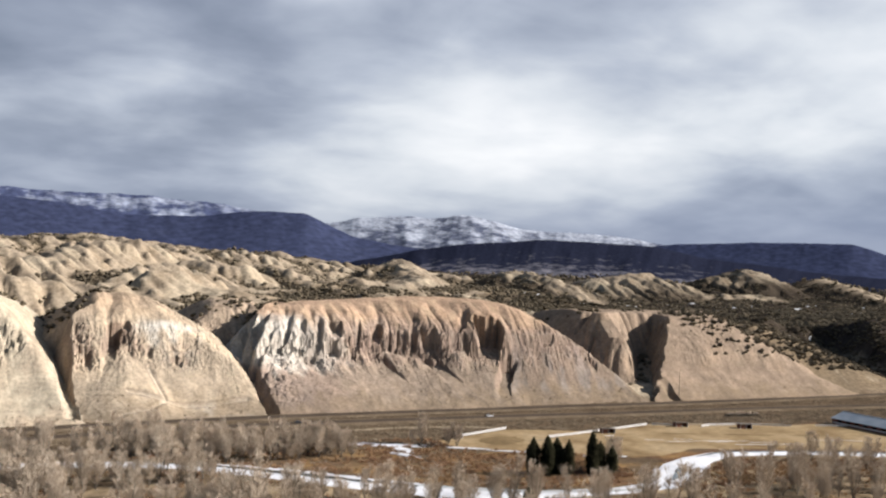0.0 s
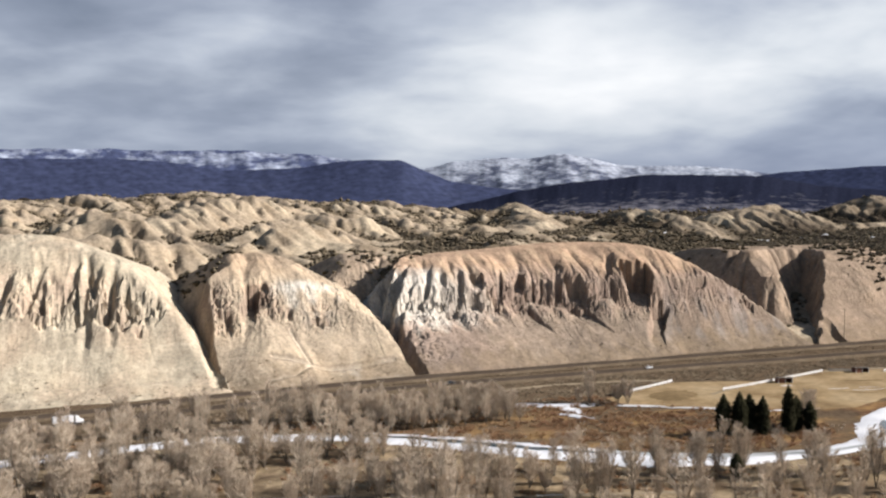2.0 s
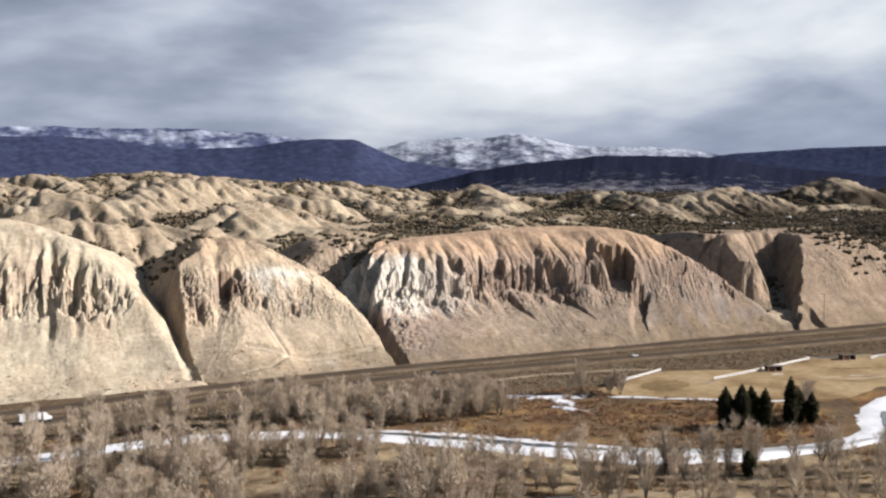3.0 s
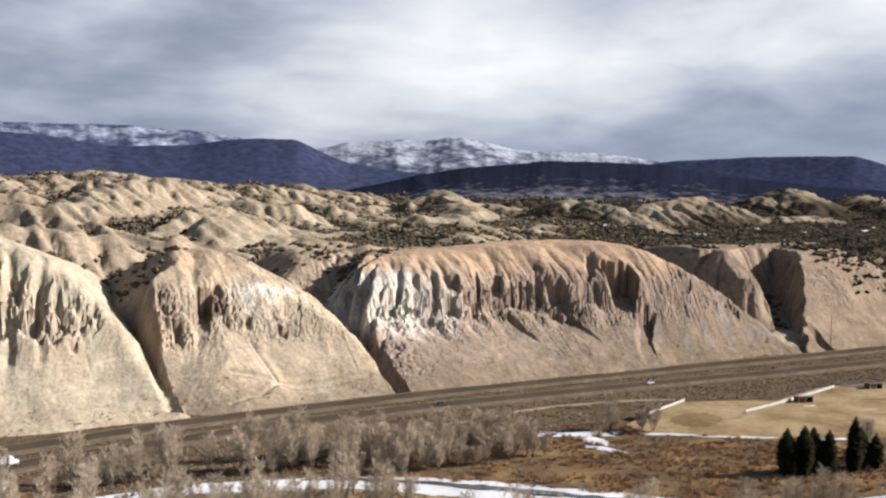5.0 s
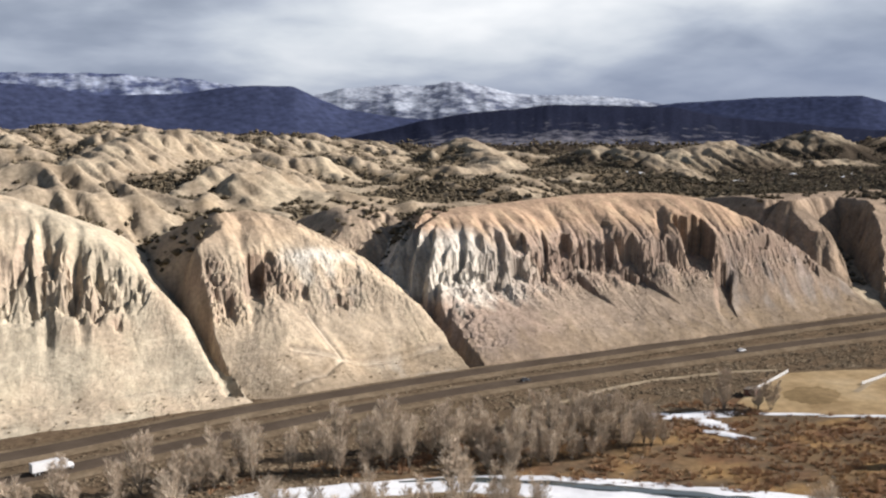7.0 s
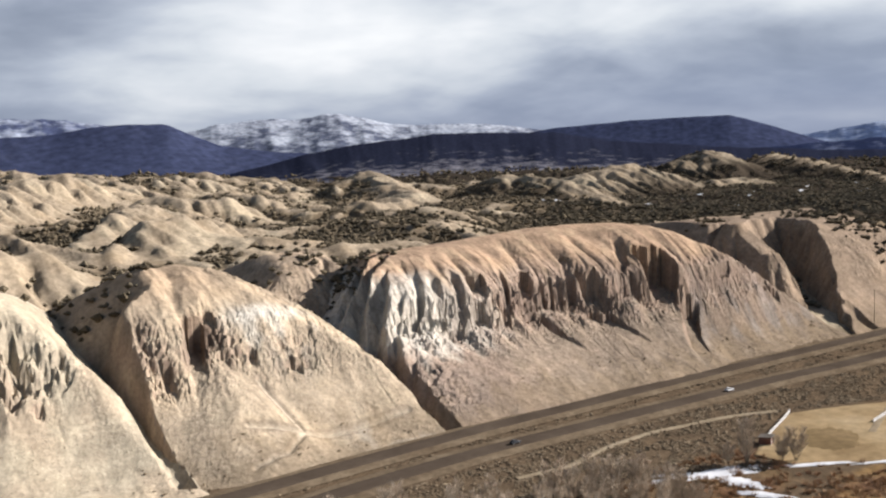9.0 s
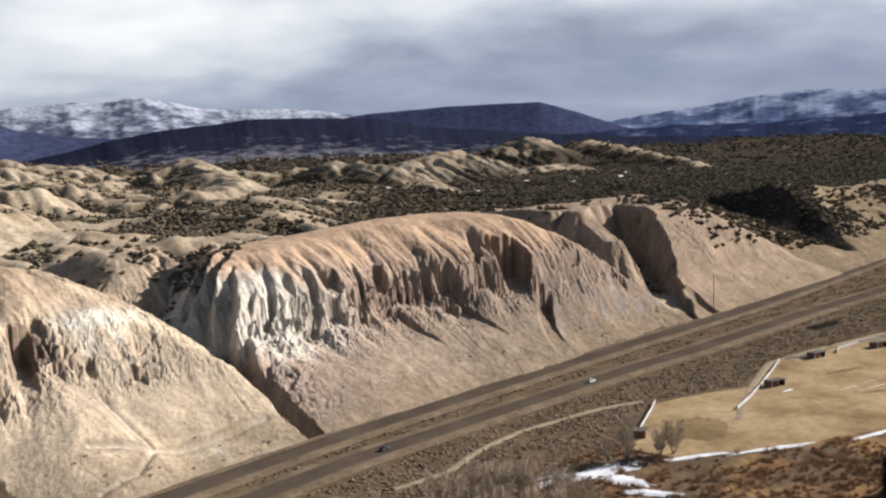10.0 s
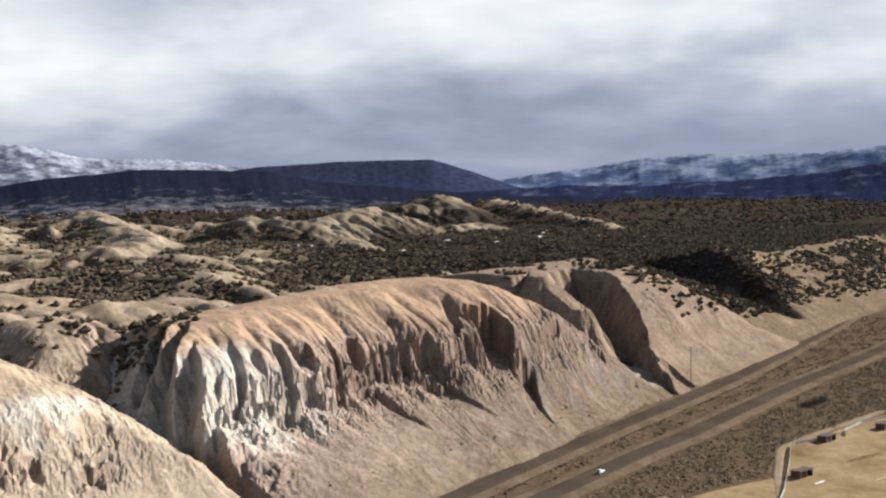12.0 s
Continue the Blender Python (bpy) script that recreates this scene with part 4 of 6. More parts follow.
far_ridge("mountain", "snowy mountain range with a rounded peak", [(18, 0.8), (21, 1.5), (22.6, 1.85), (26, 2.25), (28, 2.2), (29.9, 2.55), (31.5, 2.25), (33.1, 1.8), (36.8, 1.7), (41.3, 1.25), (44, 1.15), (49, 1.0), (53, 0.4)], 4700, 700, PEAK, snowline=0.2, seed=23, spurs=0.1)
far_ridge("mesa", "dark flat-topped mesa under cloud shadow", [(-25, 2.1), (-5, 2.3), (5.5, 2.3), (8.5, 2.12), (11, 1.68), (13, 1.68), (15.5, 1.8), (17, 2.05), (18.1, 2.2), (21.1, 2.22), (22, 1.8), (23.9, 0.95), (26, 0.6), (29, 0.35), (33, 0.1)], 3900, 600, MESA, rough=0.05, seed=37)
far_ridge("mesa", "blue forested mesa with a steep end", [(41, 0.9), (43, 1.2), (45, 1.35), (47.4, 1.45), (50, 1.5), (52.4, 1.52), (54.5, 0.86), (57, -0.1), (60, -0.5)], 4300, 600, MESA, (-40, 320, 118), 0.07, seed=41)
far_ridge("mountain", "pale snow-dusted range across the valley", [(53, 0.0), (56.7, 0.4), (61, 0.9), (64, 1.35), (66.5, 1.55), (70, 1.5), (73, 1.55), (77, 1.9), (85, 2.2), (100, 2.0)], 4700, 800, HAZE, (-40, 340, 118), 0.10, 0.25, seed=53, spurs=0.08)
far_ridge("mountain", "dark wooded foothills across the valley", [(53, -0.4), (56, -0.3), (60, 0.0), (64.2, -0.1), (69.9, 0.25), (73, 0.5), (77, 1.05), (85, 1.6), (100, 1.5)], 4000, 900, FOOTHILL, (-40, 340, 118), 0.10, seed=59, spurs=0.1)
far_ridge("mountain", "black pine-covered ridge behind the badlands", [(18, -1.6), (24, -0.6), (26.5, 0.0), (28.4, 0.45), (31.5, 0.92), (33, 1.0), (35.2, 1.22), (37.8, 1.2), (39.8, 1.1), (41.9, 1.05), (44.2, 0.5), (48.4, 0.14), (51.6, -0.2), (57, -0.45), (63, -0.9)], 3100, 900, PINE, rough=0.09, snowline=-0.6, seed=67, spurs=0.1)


# ---- roads ----
def strip(name, centre, width, mat, z, label, category, crown=0.0, kind="structure", step=6.0):
    """A ribbon along the valley; centre gives v over u."""
    us = np.arange(centre[0][0], centre[-1][0] + step, step)
    c = np.interp(us, [p for p, _ in centre], [q for _, q in centre])
    for _ in range(6):
        c[1:-1] = (c[:-2] + 2 * c[1:-1] + c[2:]) / 4
    ks = np.linspace(-1, 1, 9)
    u, k = np.meshgrid(us, ks)
    v = c[None, :] + k * width / 2 * (1 + 0.04 * pn(u / 20, k * 3, 4))
    edge = np.where(np.abs(k) > 0.99, -0.6, 0.0)
    pts = np.c_[u.ravel(), v.ravel(), (z + crown * (1 - k * k) + edge + 0 * u).ravel()]
    ob = link_mesh(name, pts, grid_faces(len(us), len(ks)), mat, smooth_on=True)
    return tagged(ob, label, category, kind=kind)


FAR_LANE = [(-1200, 520), (-300, 562), (0, 579), (31, 585), (76, 595), (127, 600), (168, 603), (210, 606), (300, 607), (400, 608), (480, 607), (566, 607), (685, 613), (819, 622), (1000, 640), (1400, 700)]
NEAR_LANE = [(-1200, 490), (-300, 536), (4, 554), (26, 560), (90, 570), (125, 576), (190, 581), (300, 579), (380, 577), (410, 574), (480, 573), (563, 571), (651, 565), (708, 562), (1000, 556), (1400, 560)]
strip("verge", FAR_LANE, 20, VERGE, 0.9, "bare dirt verge along the highway", "verge")
strip("verge", NEAR_LANE, 20, VERGE, 0.75, "bare dirt verge along the highway", "verge")
strip("road", FAR_LANE, 12, ASPHALT, 1.05, "brownish grey asphalt carriageway under the bluffs", "road", 0.1)
strip("road", NEAR_LANE, 11.5, ASPHALT, 0.9, "brownish grey asphalt carriageway", "road", 0.1)


# ---- river, snow and pasture ----
def ribbon(name, pts, mat, z, label, category, kind="structure", rough=0.12, seed=1, across=7):
    """A flat band with ragged banks along a bending line of (u, v, width)."""
    p = np.array(pts, float)
    d = np.r_[0, np.cumsum(np.hypot(*np.diff(p[:, :2], axis=0).T))]
    t = np.arange(0, d[-1], 3.0)
    u, v, w = (np.interp(t, d, p[:, k]) for k in range(3))
    for _ in range(7):
        for a in (u, v, w):
            a[1:-1] = (a[:-2] + 2 * a[1:-1] + a[2:]) / 4
    du, dv = np.gradient(u), np.gradient(v)
    n = np.hypot(du, dv)
    ks = np.linspace(-1, 1, across)[:, None]
    edge = 1 + rough * (fbm(t / 14, ks * 2.0, 3, seed) + fbm(t / 5, ks * 2.0, 2, seed + 5) * 0.6) * 2
    off = ks * w / 2 * edge
    x, y = u - dv / n * off, v + du / n * off
    zz = z + 0 * x - 0.5 * (np.abs(ks) > 0.99)
    ob = link_mesh(name, np.c_[x.ravel(), y.ravel(), zz.ravel()], grid_faces(len(t), across), mat, smooth_on=True)
    return tagged(ob, label, category, kind=kind)


def patch(name, u0, v0, ru, rv, turn, mat, z, label, category, seed, ragged=0.5):
    """A ragged flat patch."""
    a = np.linspace(0, 2 * math.pi, 72, endpoint=False)
    r = np.clip(1 + ragged * fbm(np.cos(a) * 1.6 + seed, np.sin(a) * 1.6, 4, seed, 0.65), 0.15, 2)
    c, s = math.cos(radians(turn)), math.sin(radians(turn))
    pts = [(u0, v0, z + 0.05)]
    for k in (0.5, 1.0):
        x, y = np.cos(a) * r * ru * k, np.sin(a) * r * rv * k
        pts += [(u0 + c * p - s * q, v0 + s * p + c * q, z - 0.35 * (k == 1.0)) for p, q in zip(x, y)]
    n = len(a)
    tri = [(0, 1 + i, 1 + (i + 1) % n) for i in range(n)]
    for i in range(n):
        j = (i + 1) % n
        tri += [(1 + i, 1 + n + i, 1 + n + j), (1 + i, 1 + n + j, 1 + j)]
    ob = link_mesh(name, pts, tri, mat)
    return tagged(ob, label, category, kind="structure")


WATER, _nt, _b = material("river_water", 0.12)
_b.inputs["Base Color"].default_value = (0.05, 0.06, 0.06, 1)
_b.inputs["Specular IOR Level"].default_value = 0.5
_bn, _bb = _nt.nodes.new("ShaderNodeTexNoise"), _nt.nodes.new("ShaderNodeBump")
_bn.inputs["Scale"].default_value, _bb.inputs["Distance"].default_value = 0.9, 0.06
_nt.links.new(_bn.outputs["Fac"], _bb.inputs["Height"])
_nt.links.new(_bb.outputs[0], _b.inputs["Normal"])
SLUSH = earthy("wet_ice", [(0.30, 0.32, 0.31), (0.44, 0.46, 0.45), (0.55, 0.56, 0.55)], (0.05, 0.25), "", 0.7, 0.05, 0.35, contrast=0.15)
DIRT = earthy("dirt_track", [(0.26, 0.20, 0.135), (0.33, 0.265, 0.18), (0.38, 0.31, 0.22)], (0.05, 0.4), "", 1.0, 0.08, contrast=0.2)
MUD = earthy("worn_pasture", [(0.17, 0.12, 0.065), (0.225, 0.16, 0.085), (0.28, 0.20, 0.11)], (0.05, 0.3), "", 1.0, 0.10, contrast=0.25)

ribbon("river", [(-420, 452, 14), (-200, 472, 14), (-60, 490, 13), (0, 497, 12), (60, 502, 13), (115, 484, 15), (148, 461, 23), (176, 431, 25), (214, 397, 25), (248, 382, 17), (288, 379, 11), (318, 384, 16), (340, 402, 27), (370, 426, 18), (402, 438, 13), (445, 429, 12), (500, 408, 12), (600, 380, 14), (800, 330, 14)], SNOW, 0.42, "river frozen over with white snow", "river", seed=3)
ribbon("open_water", [(100, 493, 2), (118, 486, 4), (135, 473, 6), (152, 458, 7), (170, 442, 8), (187, 425, 6), (203, 411, 2)], WATER, 0.50, "dark open water between snowy banks", "water", rough=0.5, seed=9)
ribbon("open_water", [(196, 420, 2), (222, 400, 9), (250, 386, 7), (285, 378, 6), (312, 380, 2)], SLUSH, 0.50, "grey wet ice on the river", "water", rough=0.3, seed=12)
ribbon("open_water", [(325, 388, 2), (335, 397, 7), (347, 408, 8), (352, 414, 2)], WATER, 0.50, "dark open pool in the snowy bend", "water", rough=0.35, seed=15)
ribbon("open_water", [(378, 433, 1), (402, 441, 4), (446, 432, 4), (505, 409, 3)], WATER, 0.50, "dark open water along the far bank", "water", rough=0.4, seed=17)
ribbon("dirt_track", [(48, 408, 3), (57, 405, 3.4), (85, 398, 3), (110, 386, 3.2), (150, 370, 3), (202, 354, 3)], DIRT, 0.34, "farm track on the south bank", "track", rough=0.15, seed=21)
for a, b, w in (((392, 476), (412, 471), 1.6), ((410, 473), (447, 464), 2.4), ((418, 468), (436, 466), 1.2), ((384, 484), (396, 481), 1.3), ((402, 481), (415, 477), 0.9), ((428, 457), (452, 451), 1.8), ((446, 454), (474, 446), 2.6), ((486, 458), (505, 451), 1.6), ((500, 455), (526, 443), 2.2), ((440, 460), (462, 457), 0.9)):
    ribbon("snow_patch", [(*a, 0.3), ((2 * a[0] + b[0]) / 3, (2 * a[1] + b[1]) / 3 + 0.5, w), ((a[0] + 2 * b[0]) / 3, (a[1] + 2 * b[1]) / 3 - 0.5, 0.7 * w), (*b, 0.3)], SNOW, 0.47, "thin streak of old snow in the pasture", "snow", rough=0.9, seed=int(a[0]), across=3)
for a, b in (((57, 405), (92, 395.5)), ((103, 389), (118, 383)), ((126, 380), (133, 377)), ((150, 370), (160, 367))):
    ribbon("snow_patch", [(*a, 0.8), ((a[0] + b[0]) / 2, (a[1] + b[1]) / 2 + 0.4, 1.7), (*b, 0.7)], SNOW, 0.47, "narrow strip of snow left along the track", "snow", rough=0.6, seed=int(a[0]), across=3)
for k, (u0, v0, ru, rv, turn) in enumerate(((238, 504, 17, 5.0, -22), (233, 494, 4.5, 9, 8), (228, 480, 8, 3, -60), (222, 514, 9, 1.6, -30), (246, 503, 9, 3, -25), (268, 488, 14, 1.6, -32), (292, 471, 16, 1.4, -30), (214, 512, 10, 2, -8), (330, 449, 12, 1.3, -18), (371, 501, 5, 0.9, -12))):
    patch("snow_patch", u0, v0, ru, rv, turn, SNOW, 0.45 + 0.004 * k, "thin patch of old white snow", "snow", 40 + k, 0.6)


def add_pasture():
    north = [(262, 510), (282, 521), (321, 537), (345, 529), (372, 517), (420, 530), (446, 525), (482, 517), (515, 507), (560, 507), (660, 500)]
    south = [(262, 494), (287, 474), (307, 463), (340, 447), (361, 441), (393, 453), (447, 441), (501, 421), (560, 404), (660, 380)]
    us = np.arange(262, 660, 4.0)
    n = np.interp(us, [p for p, _ in north], [q for _, q in north]) + 0.8 * pn(us / 7, 0.5, 3)
    s = np.interp(us, [p for p, _ in south], [q for _, q in south]) + 2.0 * pn(us / 9, 1.5, 4)
    ks = np.linspace(0, 1, 25)[:, None]
    v = s + (n - s) * ks
    u = us[None, :] + 0 * v
    z = 0.36 + 0.06 * pn(u / 9, v / 9, 6) - 0.4 * ((ks < 0.01) | (ks > 0.99))
    ob = link_mesh("pasture", np.c_[u.ravel(), v.ravel(), z.ravel()], grid_faces(len(us), 25), PASTURE, smooth_on=True)
    tagged(ob, "dry golden pasture grass", "field", kind="structure")
    patch("pasture", 299, 503, 27, 17, 25, MUD, 0.44, "worn brown ground in the paddock", "field", 71, 0.25)
    for k, (u, v, ru, rv, turn) in enumerate(((420, 496, 20, 3.0, -18), (462, 482, 24, 4.0, -20), (392, 470, 14, 2.5, -30), (500, 470, 22, 3.5, -16))):
        patch("pasture", u, v, ru, rv, turn, MUD, 0.445 + 0.004 * k, "worn brown strip of grazed ground", "field", 73 + k, 0.5)


add_pasture()
ribbon("dirt_track", [(180, 548, 3), (205, 545, 3), (222, 552, 3.2), (255, 556, 3), (300, 550, 3), (322, 541, 3)], DIRT, 0.40, "pale dirt track beside the highway", "track", seed=21)
ribbon("dirt_track", [(318, 497, 4), (340, 506, 4), (372, 518, 4), (415, 531, 4), (440, 528, 4), (520, 512, 4)], DIRT, 0.43, "pale dirt track along the paddock fence", "track", seed=22)


# ---- plants ----
def ico(sub):
    bm = bmesh.new()
    bmesh.ops.create_icosphere(bm, subdivisions=sub, radius=1)
    vs = np.array([v.co for v in bm.verts])
    fs = np.array([[v.index for v in f.verts] for f in bm.faces])
    bm.free()
    return vs, fs


OCTA = (np.array([(1, 0, 0), (0, 1, 0), (-1, 0, 0), (0, -1, 0), (0, 0, 1), (0, 0, -1)], float), np.array([(0, 1, 4), (1, 2, 4), (2, 3, 4), (3, 0, 4), (1, 0, 5), (2, 1, 5), (3, 2, 5), (0, 3, 5)]))
ICO1 = ico(1)


def clumps(name, centres, sizes, heights, mat, label, category, rng, lumps=3, shape=ICO1, jag=0.35, lift=0.35):
    """Many low, ragged plants in one mesh; each is a few uneven lumps."""
    bv, bf = shape
    n, m = len(centres), len(bv)
    c = np.repeat(np.asarray(centres, float), lumps, 0)
    w = np.repeat(sizes, lumps)
    h = np.repeat(heights, lumps)
    k = len(c)
    ang, far = rng.uniform(0, 2 * math.pi, k), rng.uniform(0, 0.55, k)
    c[:, 0] += np.cos(ang) * far * w
    c[:, 1] += np.sin(ang) * far * w
    sz = rng.uniform(0.55, 0.95, k)
    c[:, 2] += h * rng.uniform(lift * 0.6, lift * 1.5, k)
    jit = 1 + rng.uniform(-jag, jag, (k, m, 1))
    v = bv[None] * jit * np.stack([w * sz, w * sz, h * sz * 0.62], 1)[:, None, :] + c[:, None, :]
    f = (bf[None] + (np.arange(k) * m)[:, None, None]).reshape(-1, 3)
    ob = link_mesh(name, v.reshape(-1, 3), f, mat)
    return tagged(ob, label, category, kind="stuff")


JUNIPER = earthy("juniper_green", [(0.123, 0.099, 0.066), (0.162, 0.131, 0.089), (0.208, 0.17, 0.118)], (0.2, 1.2), "", 1.5, 0.35, vary=0.45, contrast=0.45)
SAGE = earthy("sage_scrub", [(0.19, 0.143, 0.094), (0.235, 0.18, 0.12), (0.28, 0.22, 0.15)], (0.08, 1.0), "", 1.5, 0.2, vary=0.45, contrast=0.4)
DRY = earthy("dry_tufts", [(0.27, 0.215, 0.155), (0.33, 0.265, 0.19), (0.38, 0.31, 0.225)], (0.1, 1.0), "", 1.5, 0.1, vary=0.35, contrast=0.3)
WILLOW = earthy("bare_willow", [(0.33, 0.19, 0.12), (0.42, 0.26, 0.15), (0.52, 0.36, 0.20)], (0.03, 0.8), "", 1.5, 0.2, vary=0.3, contrast=0.3)
BARK = earthy("grey_bark", [(0.15, 0.125, 0.10), (0.20, 0.17, 0.135), (0.24, 0.205, 0.165)], (0.3, 2.0), "", 2.0, 0.05, vary=0.25, contrast=0.3)
TWIG = earthy("bare_twigs", [(0.57, 0.46, 0.35), (0.66, 0.545, 0.42), (0.75, 0.63, 0.49)], (0.1, 0.8), "", 1.0, 0.0, vary=0.3, contrast=0.25)
SPRUCE = earthy("spruce_needles", [(0.034, 0.033, 0.019), (0.050, 0.048, 0.027), (0.072, 0.067, 0.038)], (0.3, 1.5), "", 2.0, 0.15, vary=0.3, contrast=0.4)


def scatter_junipers():
    rng = np.random.default_rng(7)
    for tag, n, (u0, u1), (v0, v1), lumps, size in (("near", 27000, (-120, 900), (650, 1010), 3, 1.4), ("side", 20000, (900, 1700), (640, 1010), 2, 1.6), ("mid", 40000, (-150, 1500), (1010, 1750), 2, 1.55), ("far", 24000, (300, 3400), (900, 3000), 1, 3.4)):
        u, v = rng.uniform(u0, u1, n), rng.uniform(v0, v1, n)
        dens = juniper_mask(u, v) * 2.5 + 0.09 + 0.06 * smooth(420, 250, u) * smooth(900, 1100, v)
        if tag == "near":
            hill = np.max([h(u, v) for h in HILLS], 0)
            on_hill = hill > ground_z(u, v)
            slope = smooth(566, 604, u) * smooth(20, 36, hill + 12 * pn(u / 30, v / 30, 3)) * 0.42
            dens = np.where(on_hill, np.where(v > 735, 0.10 * smooth(0.0, 0.4, dens) + 0.02, slope), dens)
            back = smooth(262, 236, u) * smooth(704, 718, v) * (HILLS[2](u, v) > hill - 0.1) + 0.5 * smooth(122, 108, u) * smooth(694, 706, v) * (HILLS[1](u, v) > hill - 0.1)
            dens = np.where(on_hill & (v < 790) & (u < 265), np.maximum(dens, 0.75 * back), dens)
            dens = np.where(~on_hill & (v < 735), 0.20 * smooth(30, 50, v - FOOT) * (u > 500) + 0.6 * smooth(660, 720, u) * smooth(628, 645, v) + 0.3 * (v > 690), dens)
        if tag == "far":
            dens = np.where((v > 1750) | (u > 1450), 0.65 + 0.7 * fbm(u / 160, v / 160, 3, 4), 0)
        ok = rng.uniform(0, 1, n) < np.clip(dens, 0, 0.85)
        u, v = u[ok], v[ok]
        w = rng.uniform(0.9, 2.3, len(u)) * size
        h = w * rng.uniform(0.8, 1.3, len(u))
        z = land_z(u, v) - 0.2
        clumps("juniper_woods", np.c_[u, v, z], w, h, JUNIPER, "dark green junipers scattered over the badlands", "junipers", rng, lumps, OCTA, 0.4)


scatter_junipers()


def scatter_scrub():
    rng = np.random.default_rng(11)
    n = 150000
    u, v = rng.uniform(-150, 900, n), rng.uniform(500, 660, n)
    far, near = (np.interp(u, [p for p, _ in L], [q for _, q in L]) for L in (FAR_LANE, NEAR_LANE))
    dens = np.where(v < near - 12, 0.80 * smooth(-0.35, 0.15, fbm(u / 16, v / 10, 3, 3)) + 0.10, 0)
    dens = np.where((v > near + 8) & (v < far - 8), 0.55 * smooth(-0.15, 0.25, fbm(u / 22, v / 5, 2, 5)), dens)
    dens = np.where(v > far + 12, 0.08 * smooth(640, 616, v) * smooth(-0.3, 0.3, fbm(u / 22, v / 12, 3, 8)), dens)
    dens = np.where((u > 262) & (u < 660) & (v < np.interp(u, (262, 321, 372, 420, 515, 660), (514, 540, 522, 534, 511, 505))), 0, dens)
    ok = rng.uniform(0, 1, n) < dens
    u, v = u[ok], v[ok]
    w = rng.uniform(0.4, 1.25, len(u))
    clumps("sagebrush", np.c_[u, v, land_z(u, v)], w, w * rng.uniform(0.35, 0.75, len(u)), SAGE, "low brown sagebrush along the highway", "scrub", rng, 1, OCTA, 0.45)
    n = 16000
    u, v = rng.uniform(-100, 560, n), rng.uniform(616, 700, n)
    z = land_z(u, v)
    ok = (rng.uniform(0, 1, n) < 0.03 + 0.14 * smooth(0.0, 0.4, fbm(u / 18, v / 9, 2, 61))) & (z < 34)
    u, v, z = u[ok], v[ok], z[ok]
    w = rng.uniform(0.16, 0.5, len(u)) * rng.uniform(0.7, 1.2, len(u))
    clumps("sagebrush", np.c_[u, v, z], w, w, DRY, "small dry tufts on the clay slopes", "scrub", rng, 2, OCTA, 0.45)


scatter_scrub()


def tufts(name, u, v, w, h, mat, label, category, rng, blades):
    """Bare shrubs: sprays of thin upright stems, all in one mesh."""
    n = len(u)
    k = n * blades
    U, V, Wd, Hh = (np.repeat(a, blades) for a in (u, v, w, h))
    ang = rng.uniform(0, 2 * math.pi, k)
    lean = rng.uniform(0.15, 1.0, k)
    bx, by = U + np.cos(ang) * lean * Wd * 0.45, V + np.sin(ang) * lean * Wd * 0.45
    tx, ty = U + np.cos(ang) * lean * Wd, V + np.sin(ang) * lean * Wd
    tz = Hh * rng.uniform(0.5, 1.0, k) * (1.1 - 0.45 * lean)
    a2, wd = rng.uniform(0, math.pi, k), rng.uniform(0.07, 0.17, k)
    dx, dy = np.cos(a2) * wd, np.sin(a2) * wd
    z0 = land_z(u, v)
    z0 = np.repeat(z0, blades)
    pts = np.stack([np.c_[bx - dx, by - dy, z0], np.c_[bx + dx, by + dy, z0], np.c_[tx, ty, z0 + tz]], 1).reshape(-1, 3)
    ob = link_mesh(name, pts, np.arange(3 * k).reshape(-1, 3), mat)
    return tagged(ob, label, category, kind="stuff")


def scatter_willows():
    rng = np.random.default_rng(13)
    n = 52000
    u, v = rng.uniform(-140, 480, n), rng.uniform(290, 545, n)
    d = river_clear(u, v)
    dens = np.where((d > 12) & (v < 520) & (u < 300), 0.55 * smooth(-0.35, 0.2, fbm(u / 26, v / 14, 3, 31)), 0.0)
    dens = np.where((d < -12), 0.24 * smooth(-0.1, 0.3, fbm(u / 26, v / 20, 3, 33)), dens)
    dens = np.where((u > 330) & (d < -14) & (v > 370), 0.5, dens)
    dens = np.where((u > 225) & (u < 320) & (d > 20) & (v < 460), 0.45, dens)
    dens = np.where((u > 262) & (v > np.interp(u, (262, 307, 361, 393, 447, 501), (490, 462, 439, 450, 439, 420))), 0, dens)
    ok = rng.uniform(0, 1, n) < dens
    u, v = u[ok], v[ok]
    w = rng.uniform(0.9, 2.4, len(u))
    tufts("willow_brush", u, v, w, w * rng.uniform(0.7, 1.2, len(u)), WILLOW, "reddish brown bare willow brush on the river flats", "brush", rng, 30)
    n = 9000
    u, v = rng.uniform(-140, 520, n), rng.uniform(280, 540, n)
    d = np.abs(river_clear(u, v))
    ok = (d > 13) & (rng.uniform(0, 1, n) < 0.5 * smooth(-0.2, 0.35, fbm(u / 30, v / 30, 3, 77))) & ((u < 255) | (v < 415))
    u, v = u[ok], v[ok]
    w = rng.uniform(0.5, 1.3, len(u))
    tufts("dry_brush", u, v, w, w * rng.uniform(0.7, 1.2, len(u)), TWIG, "pale dry brush under the bare trees", "brush", rng, 22)


scatter_willows()


